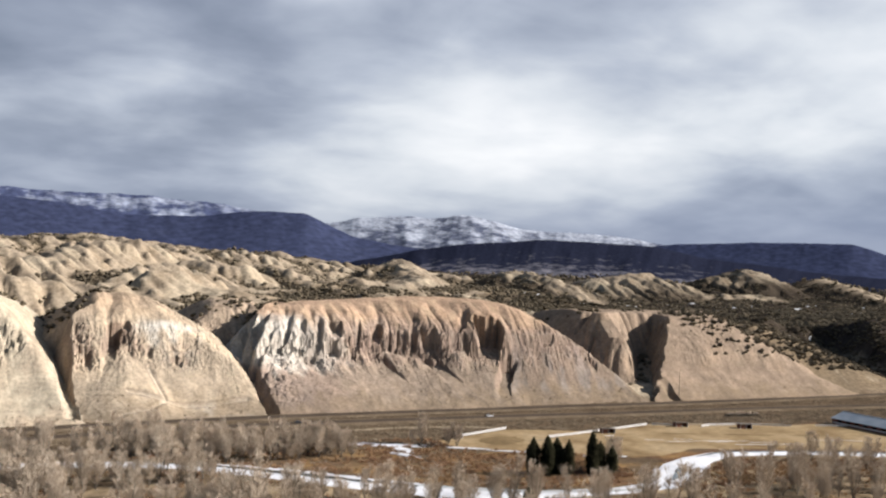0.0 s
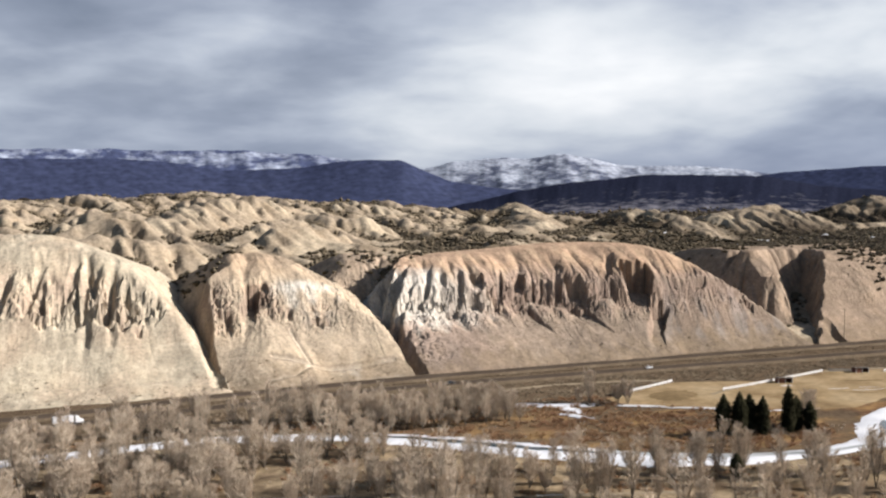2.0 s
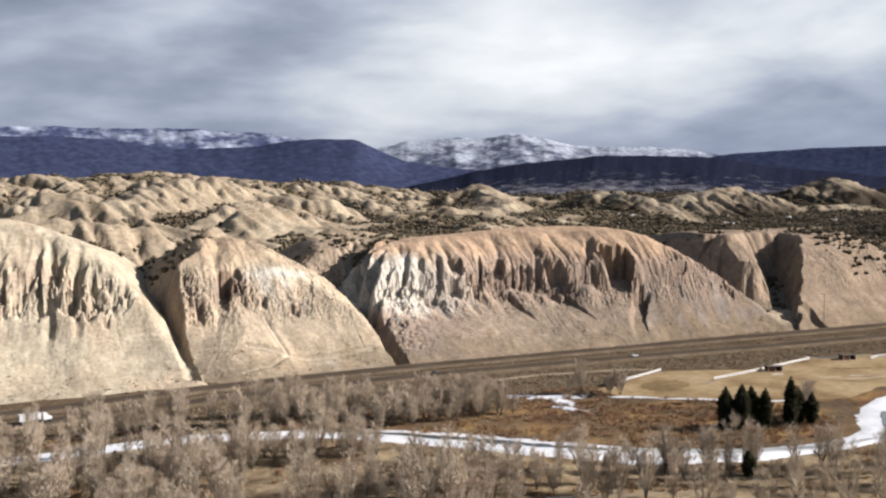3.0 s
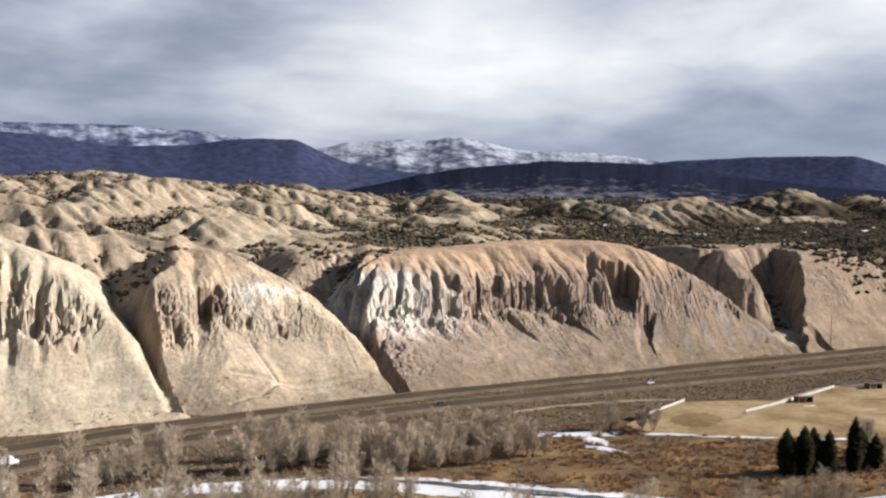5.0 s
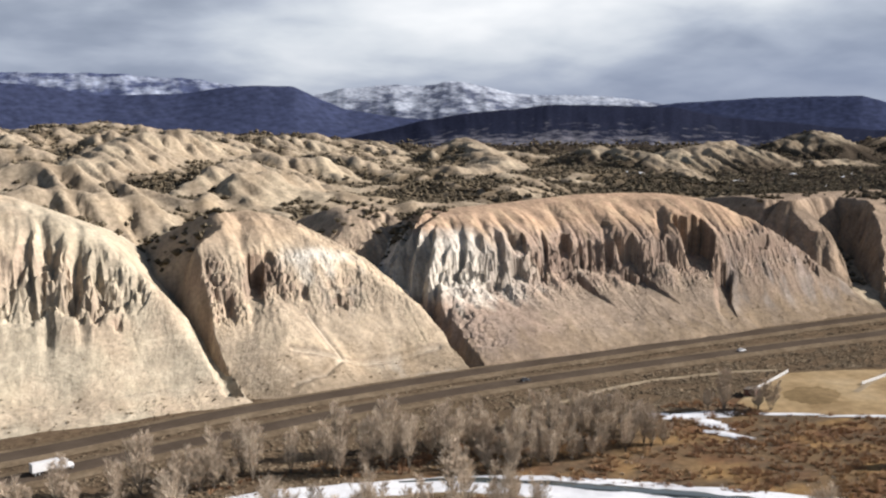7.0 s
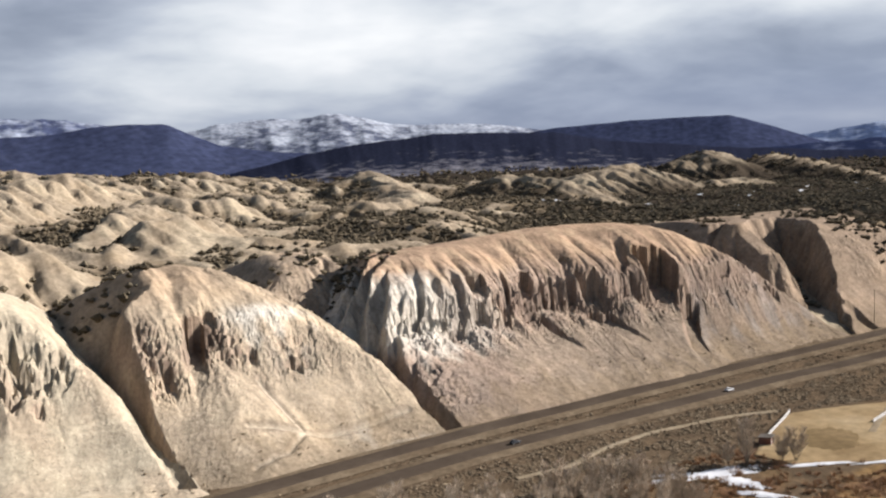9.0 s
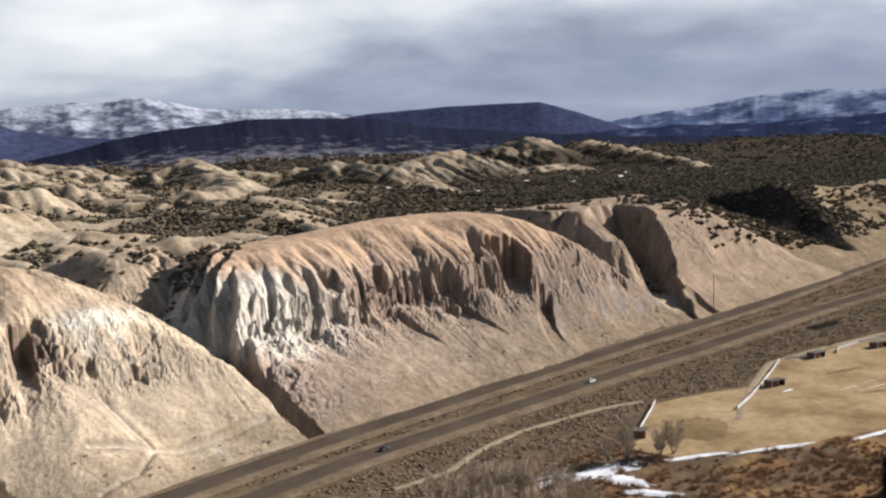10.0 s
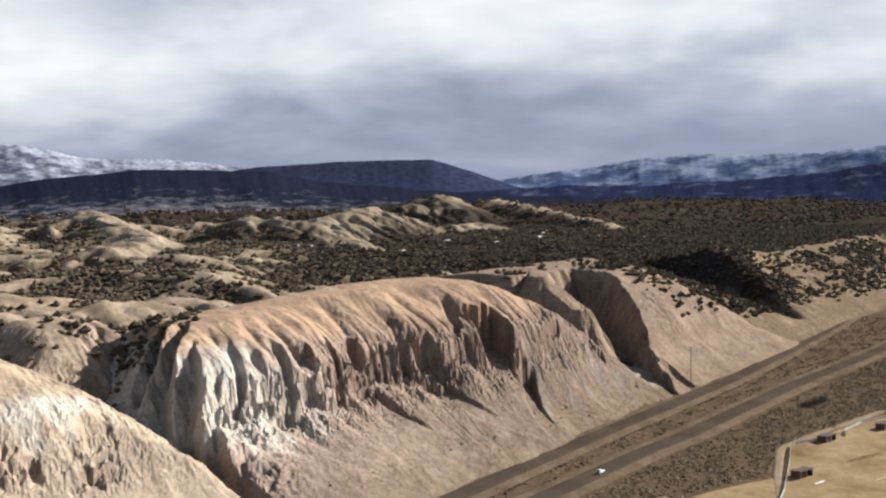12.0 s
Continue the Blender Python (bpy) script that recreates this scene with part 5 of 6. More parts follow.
def thicket(u0, v0, ru, rv, n, seed, label, dark=True):
    rng = np.random.default_rng(seed)
    a, r = rng.uniform(0, 2 * math.pi, n), np.sqrt(rng.uniform(0, 1, n))
    u, v = u0 + ru * r * np.cos(a), v0 + rv * r * np.sin(a)
    w = rng.uniform(1.0, 2.2, n)
    tufts("willow_brush", u, v, w, w * rng.uniform(1.0, 1.5, n), BARK if dark else TWIG, label, "brush", rng, 36)


thicket(258, 420, 15, 6, 60, 81, "dark leafless brush beside the spruces")
thicket(300, 420, 20, 7, 80, 82, "dark leafless brush beside the spruces")
# dark stems colour in the thicket's shadowed inside; pale stems go over them
thicket(519, 548, 15, 4, 60, 83, "low dark leafless thicket beside the highway")
thicket(524, 552, 14, 4, 50, 85, "low pale leafless thicket beside the highway", False)
thicket(250, 500, 8, 4, 25, 84, "dark leafless brush by the creek")


def tube(bm_v, bm_f, p, q, r0, r1, sides=5):
    """A tapered limb from p to q, added to plain lists."""
    axis = (q - p).normalized()
    side = axis.orthogonal().normalized()
    other = axis.cross(side)
    base = len(bm_v)
    for c, r in ((p, r0), (q, r1)):
        for i in range(sides):
            a = 2 * math.pi * i / sides
            bm_v.append(tuple(c + side * (math.cos(a) * r) + other * (math.sin(a) * r)))
    for i in range(sides):
        j = (i + 1) % sides
        bm_f.append((base + i, base + j, base + sides + j))
        bm_f.append((base + i, base + sides + j, base + sides + i))


def bare_tree(rnd, height, radius):
    """A leafless cottonwood: a few rising stems, and a feathery crown of fine twigs from low down to the top."""
    wv, wf, tv, tf = [], [], [], []

    def twig(p, d, length, width):
        side = d.cross(Vector((rnd.uniform(-1, 1), rnd.uniform(-1, 1), rnd.uniform(-0.3, 0.3))))
        side = side.normalized() if side.length > 1e-4 else Vector((1, 0, 0))
        b = len(tv)
        tv.extend((tuple(p - side * width), tuple(p + side * width), tuple(p + d * length)))
        tf.append((b, b + 1, b + 2))

    stems = rnd.randint(3, 5)
    for k in range(stems):
        a = 2 * math.pi * (k + rnd.random() * 0.7) / stems
        reach, top = radius * rnd.uniform(0.25, 0.75), height * rnd.uniform(0.78, 0.98)
        pts = []
        for i in range(6):
            t = i / 5
            bow = math.sin(math.pi * 0.5 * t)
            pts.append(Vector((math.cos(a) * reach * bow + rnd.gauss(0, 0.02) * height * t, math.sin(a) * reach * bow + rnd.gauss(0, 0.02) * height * t, top * t - 0.3)))
        for i in range(5):
            r0, r1 = (height * 0.014 * (1 - 0.19 * j) for j in (i, i + 1))
            tube(wv, wf, pts[i], pts[i + 1], r0, r1, 4)
        for _ in range(46):
            t = rnd.uniform(0.14, 1.0) ** 0.85
            i = min(4, int(t * 5))
            p = pts[i].lerp(pts[i + 1], t * 5 - i)
            b = rnd.uniform(0, 2 * math.pi)
            out = Vector((math.cos(b), math.sin(b), 0))
            d = (out * rnd.uniform(0.35, 0.9) + Vector((0, 0, rnd.uniform(0.5, 1.0)))).normalized()
            length = height * rnd.uniform(0.10, 0.20) * (1.15 - 0.6 * t) + 0.4
            twig(p, d, length, 0.06)
            for _ in range(13):
                f = p + d * (length * rnd.uniform(0.25, 1.0))
                e = (d + Vector((rnd.gauss(0, 0.45), rnd.gauss(0, 0.45), rnd.gauss(0.35, 0.35)))).normalized()
                twig(f, e, height * rnd.uniform(0.06, 0.13), rnd.uniform(0.03, 0.06))
    return wv, wf, tv, tf


def make_bare_trees():
    rnd = random.Random(5)
    kinds = []
    for h, s in ((18, 5.8), (15, 5.4), (21, 6.0), (12, 5.0), (17, 4.6), (9, 4.4)):
        wv, wf, tv, tf = bare_tree(rnd, h, s)
        root = new("cottonwood_tree")
        tagged(root, "tall leafless grey-brown cottonwood on the river flats", "tree", "bare trees along the river")
        link_mesh("trunk", wv, wf, BARK, root)
        link_mesh("crown", tv, tf, TWIG, root, "fine bare twigs")
        kinds.append(root)
    rng = np.random.default_rng(3)
    spots = []

    def fill(n, u0, u1, v0, v1, gap, test=None):
        for _ in range(n * 12):
            if n <= 0:
                break
            u, v = rng.uniform(u0, u1), rng.uniform(v0, v1)
            if abs(float(river_clear(u, v))) < 14 or (test and not test(u, v)):
                continue
            if all((u - a) ** 2 + (v - b) ** 2 > gap * gap for a, b in spots):
                spots.append((u, v))
                n -= 1

    fill(20, 62, 128, 442, 471, 5.0)
    fill(18, 30, 58, 498, 516, 3.4)
    fill(225, -110, 140, 385, 527, 3.8, lambda u, v: float(pn(u / 26, v / 22, 90)) > -0.28 and not (u > 72 and v > 405 and float(river_clear(u, v)) < 0))
    fill(52, 125, 205, 482, 522, 3.4)
    fill(55, 95, 262, 350, 394, 4.2, lambda u, v: float(river_clear(u, v)) < -13 and float(pn(u / 20, v / 16, 96)) > -0.22)
    fill(40, 60, 330, 290, 350, 6.0, lambda u, v: float(river_clear(u, v)) < -16 and float(pn(u / 26, v / 22, 92)) > -0.1)
    fill(60, 330, 520, 300, 412, 5.0, lambda u, v: float(river_clear(u, v)) < -18)
    for u, v in ((246, 509), (249, 503), (262, 498), (266, 495), (312, 420), (316, 424), (322, 428), (236, 372), (205, 379)):
        spots.append((u, v))
    # the trees past the river bend and against the highway stand too thick to tell apart: joined
    grove_v, grove_f, wood_v, wood_f = [], [], [], []
    data = [[(np.array([v.co for v in c.data.vertices]), np.array([p.vertices[:] for p in c.data.polygons])) for c in sorted(k.children, key=lambda c: c.name, reverse=True)] for k in kinds]
    lone = 0
    for i, (u, v) in enumerate(spots):
        j = int(rng.integers(0, 6))
        if v > 480 and 125 < u < 205:
            j = int(rng.choice((1, 3, 5)))
        s, turn, tall = float(rng.uniform(0.75, 1.12)), float(rng.uniform(0, 360)), float(rng.uniform(0.9, 1.1))
        if i < 6:
            kinds[i].matrix_basis = pose(u, v, 0, 0, 0, turn)
        elif (u > 330 and v < 420) or v > 522 or u < -70:
            m = np.array(pose(u, v, 0, 0, 0, turn).to_3x3()) @ np.diag((s, s, s * tall))
            for (pts, tri), vs, fs in zip(data[j], (wood_v, grove_v), (wood_f, grove_f)):
                fs.append(tri + sum(len(a) for a in vs))
                vs.append(pts @ m.T + np.array((u, v, 0)))
        else:
            ob = copy_thing(kinds[j], pose(u, v, 0, 0, 0, turn))
            ob.scale = (s, s, s * tall)
    grove = link_mesh("tree_grove", np.concatenate(grove_v), np.concatenate(grove_f), TWIG)
    tagged(grove, "thicket of leafless pale grey trees along the river", "trees", kind="stuff")
    link_mesh("trunk", np.concatenate(wood_v), np.concatenate(wood_f), BARK, grove)


make_bare_trees()


def spruce(rnd, height, radius):
    """A dense conifer: tiers of drooping, ragged boughs round a trunk."""
    wv, wf, tv, tf = [], [], [], []
    tube(wv, wf, Vector((0, 0, -0.3)), Vector((0, 0, height * 0.97)), height * 0.014, 0.03, 6)
    tiers = int(height * 1.9)
    for t in range(tiers):
        z = height * (0.04 + 0.96 * t / tiers)
        r = 0.98 * radius * min(1.0, 2.6 * (1 - t / tiers)) ** 0.75 * min(1.0, 0.72 + 1.2 * t / tiers) * rnd.uniform(0.86, 1.10)
        n = max(10, int(r * 11))
        for i in range(n):
            a = 2 * math.pi * (i + rnd.random()) / n
            rr = r * rnd.uniform(0.65, 1.12)
            o = Vector((math.cos(a), math.sin(a), 0))
            side = Vector((-o.y, o.x, 0)) * (0.30 + 0.22 * rr) * rnd.uniform(0.6, 1.1)
            p, q = Vector((0, 0, z + 0.35)), o * rr + Vector((0, 0, z + rnd.uniform(-0.25, 0.15) * rr))
            m = o * rr * 0.6 + Vector((0, 0, z + rnd.uniform(-0.1, 0.25)))
            b = len(tv)
            tv.extend(tuple(x) for x in (p, m + side, q, m - side))
            tf.extend(((b, b + 1, b + 2), (b, b + 2, b + 3)))
    tv.append((0, 0, height))
    return wv, wf, tv, tf


def make_spruces():
    rnd = random.Random(9)
    for u, v, h, r in ((266, 419, 18.5, 4.0), (272, 416, 19.5, 4.1), (278, 417, 18, 4.2), (282, 413, 17.5, 3.6), (295, 412, 21.5, 3.8), (301, 414, 16, 3.8), (306, 411, 14, 3.4), (228, 362, 9.5, 2.8)):
        wv, wf, tv, tf = spruce(rnd, h, r)
        root = new("spruce_tree")
        root.matrix_basis = pose(u, v, 0)
        tagged(root, "dark green pointed spruce among brown brush", "tree", "spruces by the river")
        link_mesh("trunk", wv, wf, BARK, root)
        link_mesh("crown", tv, tf, SPRUCE, root, "dense dark needles")


make_spruces()


def scatter_snow():
    """Small remnants of snow lying between the junipers."""
    rng = np.random.default_rng(29)
    pts, tri = [], []
    for _ in range(150):
        u0, v0 = rng.uniform(640, 1500), rng.uniform(760, 1120)
        size, n = rng.uniform(1.2, 4.5), 9
        if float(ridge_lines(np.array(u0), np.array(v0), FAR_RIDGES)[1]) > 0.2:
            continue
        a = np.arange(n) * 2 * math.pi / n
        r = size * rng.uniform(0.45, 1.1, n)
        u, v = np.r_[u0, u0 + 1.9 * r * np.cos(a)], np.r_[v0, v0 + r * np.sin(a)]
        k = 10 * (len(pts))
        pts.append(np.c_[u, v, land_z(u, v) + np.r_[0.9, np.full(n, 0.45)]])
        tri += [(k, k + 1 + i, k + 1 + (i + 1) % n) for i in range(n)]
    tagged(link_mesh("snow_remnant", np.concatenate(pts), tri, SNOW), "small white snow remnants between the junipers", "snow", kind="stuff")


scatter_snow()

# ---- paddock: fences, sheds, barn ----
WHITE = earthy("white_paint", [(0.70, 0.69, 0.66), (0.80, 0.79, 0.77), (0.84, 0.83, 0.81)], (0.3, 3.0), "", 3.0, 0.005, 0.6, contrast=0.08)
BOARD = earthy("dark_boards", [(0.20, 0.10, 0.075), (0.25, 0.13, 0.098), (0.30, 0.165, 0.125)], (0.3, 3.0), "", 3.0, 0.02, 0.85, contrast=0.25)
BARN_RED = earthy("barn_red", [(0.13, 0.045, 0.038), (0.16, 0.058, 0.048), (0.18, 0.07, 0.058)], (0.2, 2.0), "", 3.0, 0.01, 0.75, contrast=0.12)
TIN = earthy("blue_grey_metal_roof", [(0.26, 0.31, 0.36), (0.32, 0.37, 0.42), (0.38, 0.43, 0.47)], (0.15, 1.0), "", 1.0, 0.01, 0.45, contrast=0.08)
DARK = earthy("dark_opening", [(0.012, 0.011, 0.010), (0.016, 0.015, 0.014), (0.020, 0.018, 0.016)], (0.3, 2.0), "", 1.0, 0.0, 0.8, contrast=0.1)
GREY_ROOF = earthy("weathered_roof", [(0.13, 0.115, 0.10), (0.17, 0.15, 0.13), (0.21, 0.185, 0.16)], (0.3, 2.0), "", 2.0, 0.02, 0.8, contrast=0.2)


def shared(name, key, build, mat, parent, m, cache={}):
    """A piece on shared mesh data."""
    if key not in cache:
        bm = bmesh.new()
        build(bm)
        me = bpy.data.meshes.new(name)
        bm.to_mesh(me)
        bm.free()
        me.materials.append(mat)
        cache[key] = me
    ob = new(name, cache[key])
    ob.parent = parent
    ob.matrix_basis = m
    return ob


def fence(line, label="white painted rail fence round the paddock"):
    root = new("rail_fence")
    root.matrix_basis = pose(line[0][0], line[0][1], 0.3)
    tagged(root, label, "fence", "white paddock fences")
    o = Vector((line[0][0], line[0][1], 0))
    for (a, b), (c, d) in zip(line, line[1:]):
        p, q = Vector((a, b, 0)) - o, Vector((c, d, 0)) - o
        n = max(1, round((q - p).length / 3.6))
        ang = math.degrees(math.atan2(q.y - p.y, q.x - p.x))
        bay = (q - p).length / n
        for i in range(n):
            at = p.lerp(q, i / n)
            shared("post", "post", lambda bm: box(bm, -0.11, 0.11, -0.11, 0.11, -0.2, 1.6), WHITE, root, pose(at.x, at.y, 0, 0, 0, ang))
            for z in (0.45, 0.9, 1.35):
                m = pose(at.x, at.y, z, 0, 0, ang) @ Matrix.Diagonal((bay, 1, 1, 1))
                shared("rail", "rail", lambda bm: box(bm, 0.0, 1.0, -0.04, 0.04, -0.15, 0.15), WHITE, root, m)
        shared("post", "post", None, WHITE, root, pose(q.x, q.y, 0, 0, 0, ang))
    return root


for line in (((282, 519), (296, 525), (309, 530.5), (321, 536)), ((331, 504), (352, 508.5), (372, 514), (397, 521), (420, 528)), ((424, 527), (436, 521.5)), ((452, 513), (461, 516), (481, 514), (498, 508), (516, 500)), ((535, 497), (556, 490))):
    fence(line)


def shed(u, v, turn, length=9.0, depth=4.6, high=3.0):
    """A run-in shed: three board walls, an open front framed in white, a shallow roof."""
    root = new("run_in_shed")
    root.matrix_basis = pose(u, v, 0.3, 0, 0, turn)
    tagged(root, "reddish brown half-open horse shed with white trim", "shed", "sheds in the paddock")
    L2, D2 = length / 2, depth / 2
    bm = bmesh.new()
    box(bm, -L2, L2, D2 - 0.12, D2, -0.1, high - 0.5)
    part("back_wall", bm, BOARD, root)
    for s in (-1, 1):
        bm = bmesh.new()
        vs = box(bm, s * L2 - 0.06, s * L2 + 0.06, -D2, D2 - 0.13, -0.1, high - 0.1)
        for q in vs:
            if q.co.z > 1 and q.co.y > 0:
                q.co.z -= 0.42
        part("side_wall", bm, BOARD, root)
        bm = bmesh.new()
        box(bm, s * (L2 - 0.22) - 0.13, s * (L2 - 0.22) + 0.13, -D2 - 0.10, -D2 + 0.12, -0.1, high - 0.25)
        part("post", bm, WHITE, root, "white painted post")
    bm = bmesh.new()
    box(bm, -L2 + 0.1, -0.12, -D2 - 0.02, -D2 + 0.08, -0.1, high - 0.3)
    part("front_wall", bm, BOARD, root)
    bm = bmesh.new()
    box(bm, -0.1, 0.1, -D2 - 0.08, -D2 + 0.12, -0.1, high - 0.25)
    part("post", bm, WHITE, root, "white painted post")
    bm = bmesh.new()
    box(bm, -L2 - 0.1, L2 + 0.1, -D2 - 0.14, -D2 + 0.10, high - 0.28, high - 0.02)
    part("fascia", bm, WHITE, root, "white painted fascia board")
    bm = bmesh.new()
    vs = box(bm, -L2 - 0.4, L2 + 0.4, -D2 - 0.5, D2 + 0.4, high, high + 0.14)
    for q in vs:
        if q.co.y > 0:
            q.co.z -= 0.52
    part("roof", bm, GREY_ROOF, root, "weathered grey roof")


for u, v, t in ((277, 515.5, 24), (376, 509.5, -18), (439, 518, -14), (478, 502.5, -16)):
    shed(u, v, t, 8.2 if u > 300 else 5.0)


def pole(u, v, high=21.0):
    """A tall weathered timber pole with a short cross-arm."""
    root = new("utility_pole")
    z = float(land_z(np.array(u), np.array(v)))
    root.matrix_basis = pose(u, v, z)
    tagged(root, "tall pale weathered timber pole below the clay hill", "pole")
    bm = bmesh.new()
    bmesh.ops.create_cone(bm, cap_ends=True, segments=8, radius1=0.30, radius2=0.17, depth=high + 1.0, matrix=pose(0, 0, high / 2 - 0.5))
    part("shaft", bm, DRY, root)
    bm = bmesh.new()
    box(bm, -1.3, 1.3, -0.09, 0.09, high - 1.3, high - 1.05)
    part("crossarm", bm, DRY, root)


pole(522, 618)


def barn(u, v):
    root = new("barn")
    root.matrix_basis = pose(u, v, 0.2)
    tagged(root, "long red barn with a blue-grey metal roof", "barn")
    W, L, eave, ridge = 22.0, 66.0, 4.2, 8.0
    for name, y in (("end_wall", 0.0), ("end_wall", -L)):
        bm = bmesh.new()
        pts = [(0, 0), (W, 0), (W, eave), (W / 2, ridge), (0, eave)]
        a = [bm.verts.new((x, y - 0.12, z)) for x, z in pts]
        b = [bm.verts.new((x, y + 0.12, z)) for x, z in pts]
        bm.faces.new(a)
        bm.faces.new(b[::-1])
        for i in range(5):
            bm.faces.new((a[i], b[i], b[(i + 1) % 5], a[(i + 1) % 5]))
        bmesh.ops.recalc_face_normals(bm, faces=bm.faces)
        part(name, bm, BARN_RED, root)
    for x in (0.0, W):
        bm = bmesh.new()
        box(bm, x - 0.12, x + 0.12, -L + 0.13, -0.13, 0, eave)
        part("side_wall", bm, BARN_RED, root)
        bm = bmesh.new()
        box(bm, x - 0.16 * (1 if x == 0 else -1) - 0.02, x - 0.16 * (1 if x == 0 else -1) + 0.02, -L + 0.3, -0.3, 1.0, 1.7)
        part("wall_band", bm, WHITE, root, "white painted band")
    # solid near-black panels; the unlit inside is only their colour
    for i in range(9):
        bm = bmesh.new()
        box(bm, -0.20, -0.13, -4.5 - i * 7 - 3.2, -4.5 - i * 7, 1.9, 3.6)
        part("window", bm, DARK, root, "dark opening")
    for s in (-1, 1):
        bm = bmesh.new()
        x0, x1 = (W / 2, -1.0) if s < 0 else (W / 2, W + 1.0)
        z1 = eave - (ridge - eave) / (W / 2)
        q = [(x0, 1.0, ridge + 0.16), (x1, 1.0, z1 + 0.16), (x1, -L - 1.0, z1 + 0.16), (x0, -L - 1.0, ridge + 0.16)]
        t = [bm.verts.new(c) for c in q]
        w = [bm.verts.new((a, b, c - 0.14)) for a, b, c in q]
        bm.faces.new(t)
        bm.faces.new(w[::-1])
        for i in range(4):
            bm.faces.new((t[i], w[i], w[(i + 1) % 4], t[(i + 1) % 4]))
        bmesh.ops.recalc_face_normals(bm, faces=bm.faces)
        part("roof", bm, TIN, root, "blue-grey metal roof")
    bm = bmesh.new()
    box(bm, W / 2 - 0.3, W / 2 + 0.3, -L - 1, 1, ridge + 0.10, ridge + 0.28)
    part("ridge_cap", bm, TIN, root)


barn(557, 503)

# ---- vehicles ----
CAR_WHITE = earthy("white_car_paint", [(0.74, 0.74, 0.74), (0.80, 0.80, 0.80), (0.82, 0.82, 0.82)], (0.5, 3.0), "", 1.0, 0.0, 0.3, contrast=0.04)
CAR_DARK = earthy("dark_car_paint", [(0.05, 0.05, 0.055), (0.06, 0.06, 0.065), (0.07, 0.07, 0.075)], (0.5, 3.0), "", 1.0, 0.0, 0.3, contrast=0.06)
RUBBER = earthy("tyre_rubber", [(0.018, 0.018, 0.018), (0.022, 0.022, 0.022), (0.028, 0.027, 0.026)], (0.5, 3.0), "", 1.0, 0.0, 0.9, contrast=0.1)
STEEL = earthy("grey_steel", [(0.30, 0.30, 0.30), (0.36, 0.36, 0.36), (0.42, 0.42, 0.42)], (0.5, 3.0), "", 1.0, 0.0, 0.4, contrast=0.1)
GLASS, _g1, _g2 = material("tinted_glass", 0.06)
_g2.inputs["Base Color"].default_value = (0.02, 0.025, 0.03, 1)
_g2.inputs["Specular IOR Level"].default_value = 0.6


def loft(bm, sections):
    """A shell through cross-sections: x, half width, z low, z high, half width on top."""
    rows = []
    for x, w, z0, z1, wt in sections:
        rows.append([bm.verts.new(c) for c in ((x, -w, z0), (x, w, z0), (x, w, z0 + 0.6 * (z1 - z0)), (x, wt, z1), (x, -wt, z1), (x, -w, z0 + 0.6 * (z1 - z0)))])
    for a, b in zip(rows, rows[1:]):
        for i in range(6):
            bm.faces.new((a[i], a[(i + 1) % 6], b[(i + 1) % 6], b[i]))
    bm.faces.new(rows[0][::-1])
    bm.faces.new(rows[-1])
    bmesh.ops.recalc_face_normals(bm, faces=bm.faces)


def wheel(root, x, y, r=0.34, w=0.22):
    bm = bmesh.new()
    bmesh.ops.create_cone(bm, cap_ends=True, segments=18, radius1=r, radius2=r, depth=w, matrix=pose(x, y, r, 90))
    t = part("wheel", bm, RUBBER, root)
    bm = bmesh.new()
    bmesh.ops.create_cone(bm, cap_ends=True, segments=12, radius1=r * 0.6, radius2=r * 0.6, depth=w + 0.03, matrix=pose(x, y, r, 90))
    part("rim", bm, STEEL, t)


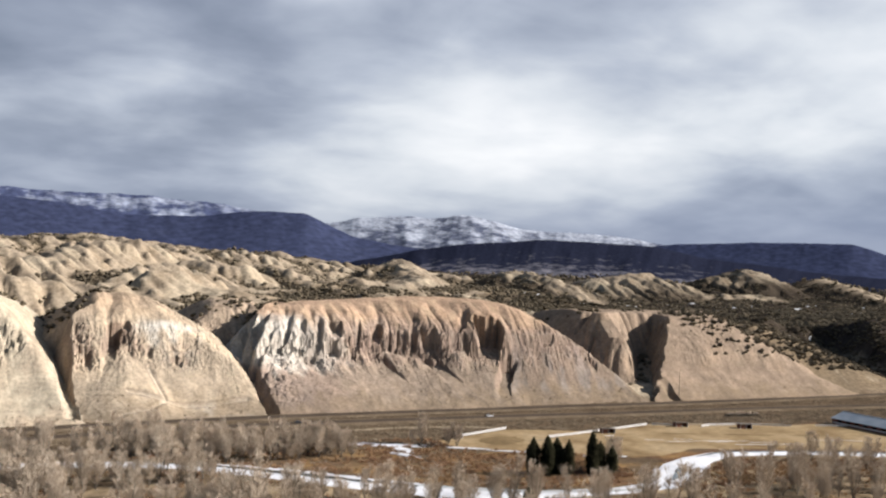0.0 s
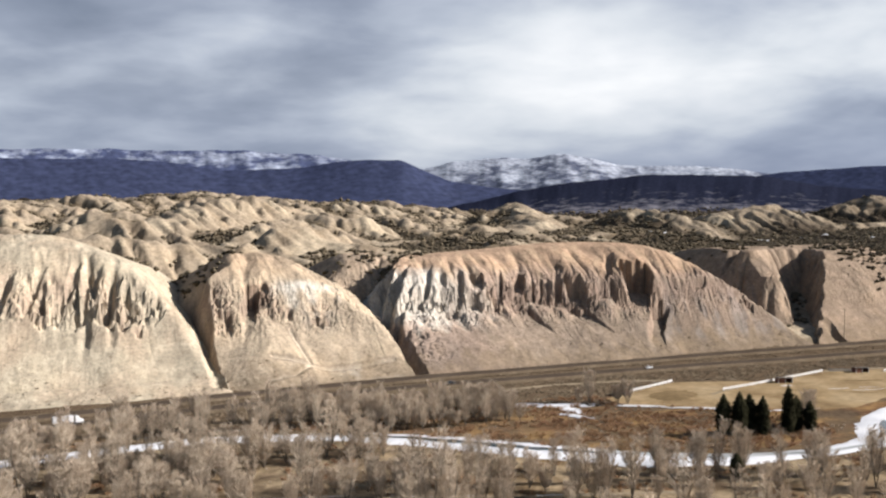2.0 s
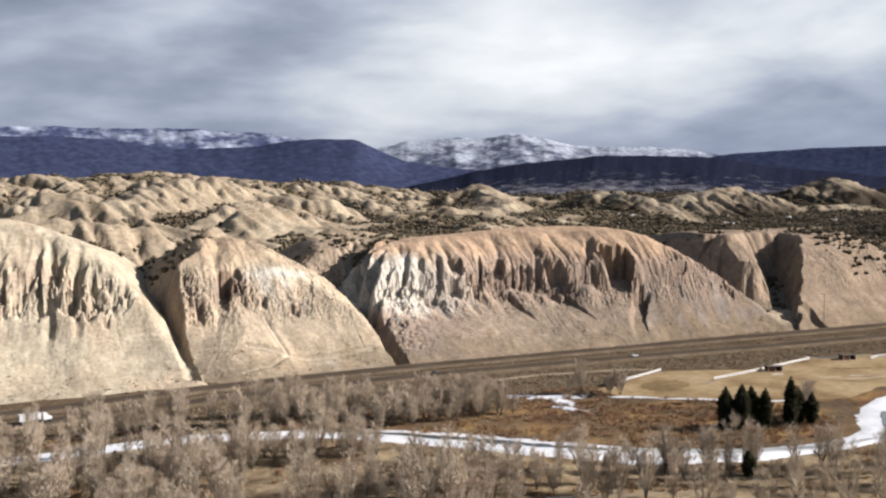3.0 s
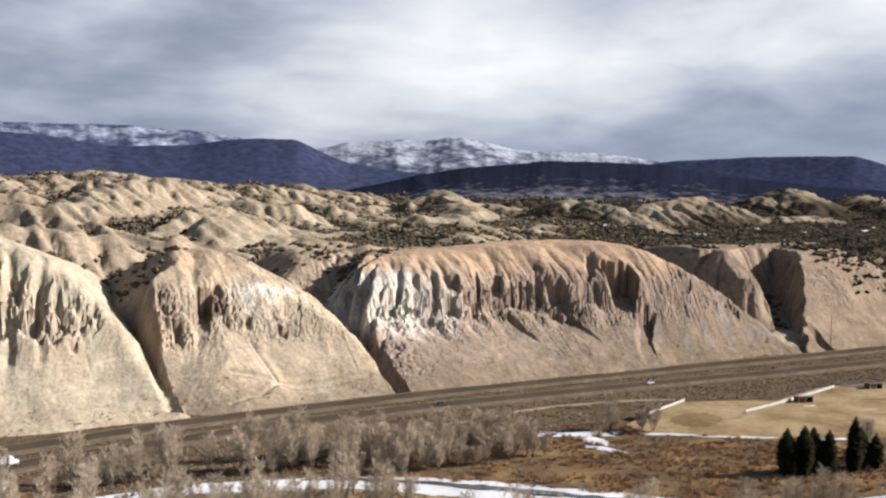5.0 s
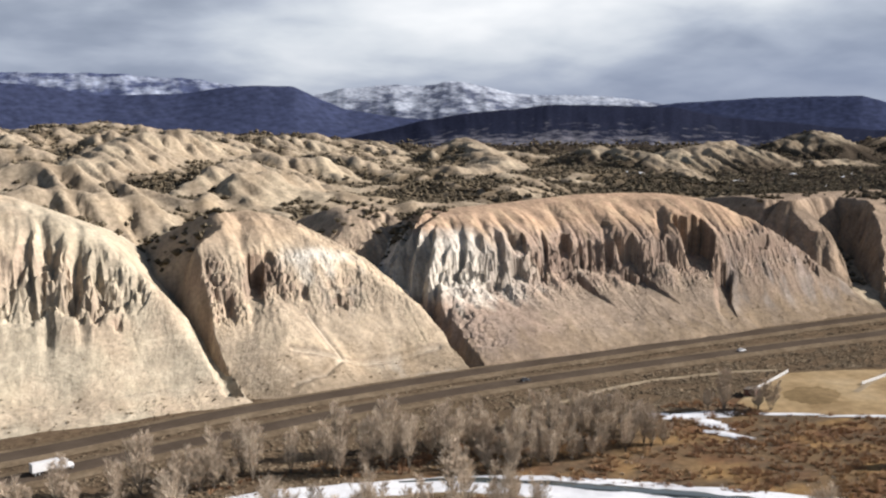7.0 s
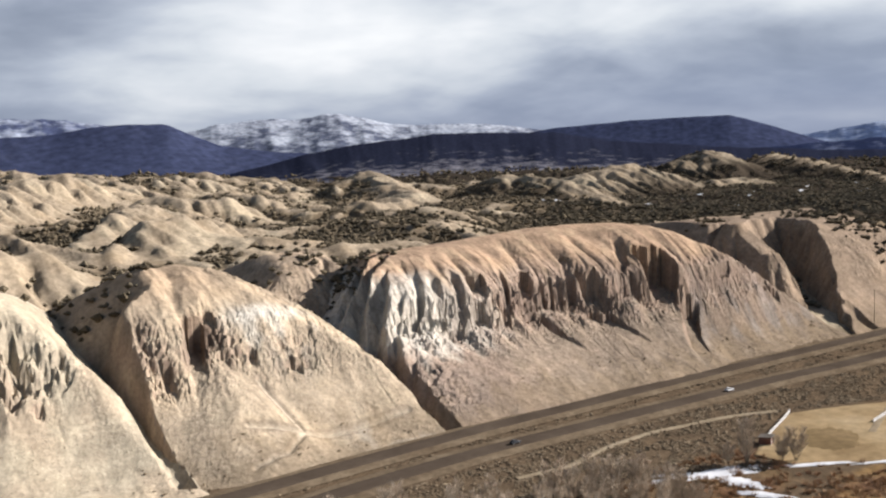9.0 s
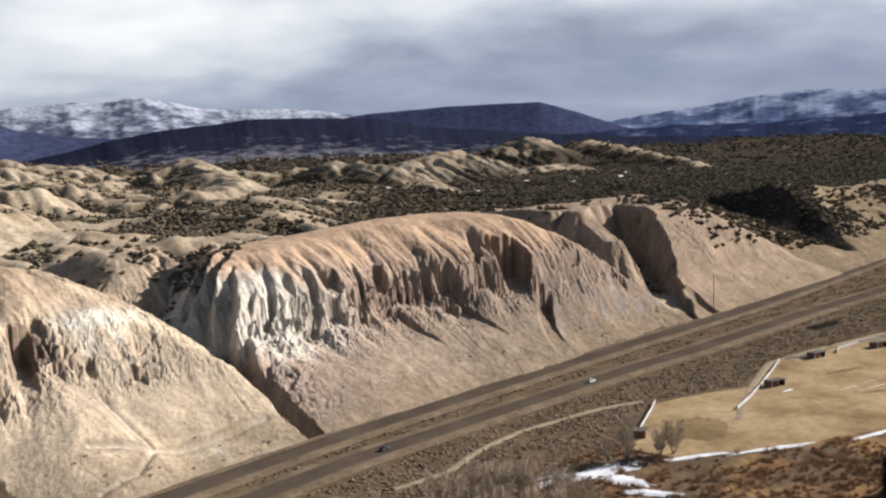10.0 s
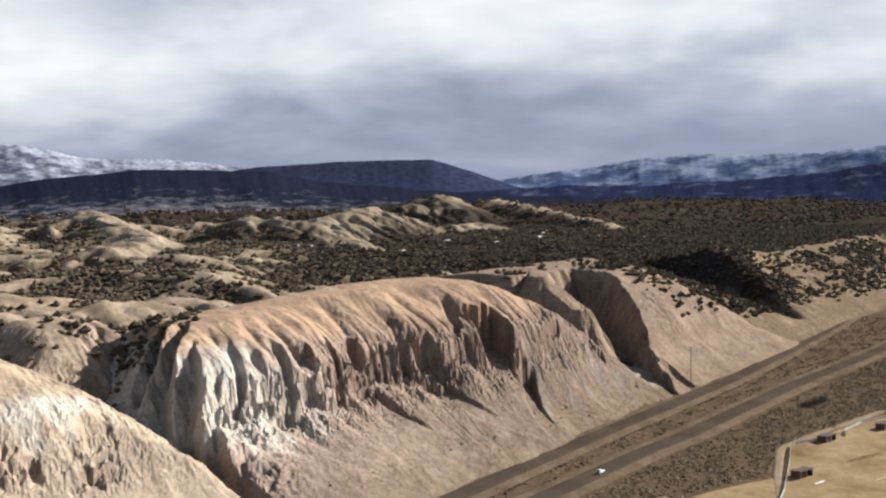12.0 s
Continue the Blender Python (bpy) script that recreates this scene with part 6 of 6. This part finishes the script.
def car(u, v, turn, paint, label):
    root = new("car")
    root.matrix_basis = pose(u, v, 1.08, 0, 0, turn)
    tagged(root, label, "car", "vehicles on the highway")
    bm = bmesh.new()
    loft(bm, [(-2.3, 0.78, 0.42, 0.80, 0.70), (-2.2, 0.88, 0.28, 0.98, 0.78), (-1.2, 0.92, 0.24, 1.02, 0.80), (0.9, 0.92, 0.24, 0.98, 0.80), (2.0, 0.88, 0.28, 0.86, 0.76), (2.3, 0.74, 0.40, 0.70, 0.66)])
    part("body", bm, paint, root)
    bm = bmesh.new()
    loft(bm, [(-1.9, 0.74, 0.96, 1.0, 0.66), (-1.3, 0.78, 0.96, 1.48, 0.60), (0.1, 0.78, 0.96, 1.50, 0.60), (1.0, 0.76, 0.94, 0.99, 0.68)])
    part("window", bm, GLASS, root)
    bm = bmesh.new()
    loft(bm, [(-1.45, 0.58, 1.45, 1.50, 0.52), (-1.1, 0.62, 1.46, 1.56, 0.54), (0.0, 0.62, 1.46, 1.56, 0.54), (0.2, 0.58, 1.44, 1.50, 0.52)])
    part("roof", bm, paint, root)
    for x in (-1.4, 1.4):
        for y in (-0.84, 0.84):
            wheel(root, x, y)
    for y in (-0.6, 0.6):
        bm = bmesh.new()
        box(bm, 2.2, 2.30, y - 0.16, y + 0.16, 0.56, 0.70)
        part("headlight", bm, STEEL, root)


def lorry(u, v, turn, length=13.5):
    root = new("semi_truck")
    root.matrix_basis = pose(u, v, 1.02, 0, 0, turn)
    tagged(root, "white semi truck with a long box trailer", "truck", "vehicles on the highway")
    bm = bmesh.new()
    vs = box(bm, -length, 0, -1.28, 1.28, 1.15, 4.05)
    bmesh.ops.bevel(bm, geom=bm.edges[:], offset=0.06, segments=2, affect="EDGES")
    part("trailer", bm, CAR_WHITE, root)
    bm = bmesh.new()
    box(bm, -length + 0.4, 3.6, -0.45, 0.45, 0.75, 1.12)
    part("chassis", bm, CAR_DARK, root)
    bm = bmesh.new()
    loft(bm, [(0.9, 1.2, 0.9, 3.7, 1.1), (1.3, 1.22, 0.8, 3.9, 1.1), (2.6, 1.22, 0.7, 3.3, 1.05), (3.0, 1.2, 0.7, 2.2, 1.05), (4.4, 1.05, 0.7, 1.9, 0.9), (4.6, 0.95, 0.75, 1.6, 0.85)])
    part("cab", bm, CAR_WHITE, root)
    bm = bmesh.new()
    loft(bm, [(2.66, 1.10, 2.3, 3.2, 1.0), (3.04, 1.10, 2.15, 2.3, 1.0)])
    part("windscreen", bm, GLASS, root)
    for x in (-length + 1.0, -length + 2.3, 0.6, 1.9, 3.9):
        for y in (-1.05, 1.05):
            wheel(root, x, y, 0.50, 0.32)


car(333, 576.5, -1, CAR_WHITE, "white saloon car driving on the highway")
car(206, 579.0, -1, CAR_DARK, "small dark car driving on the highway")
lorry(8, 555.5, 12, 9.0)
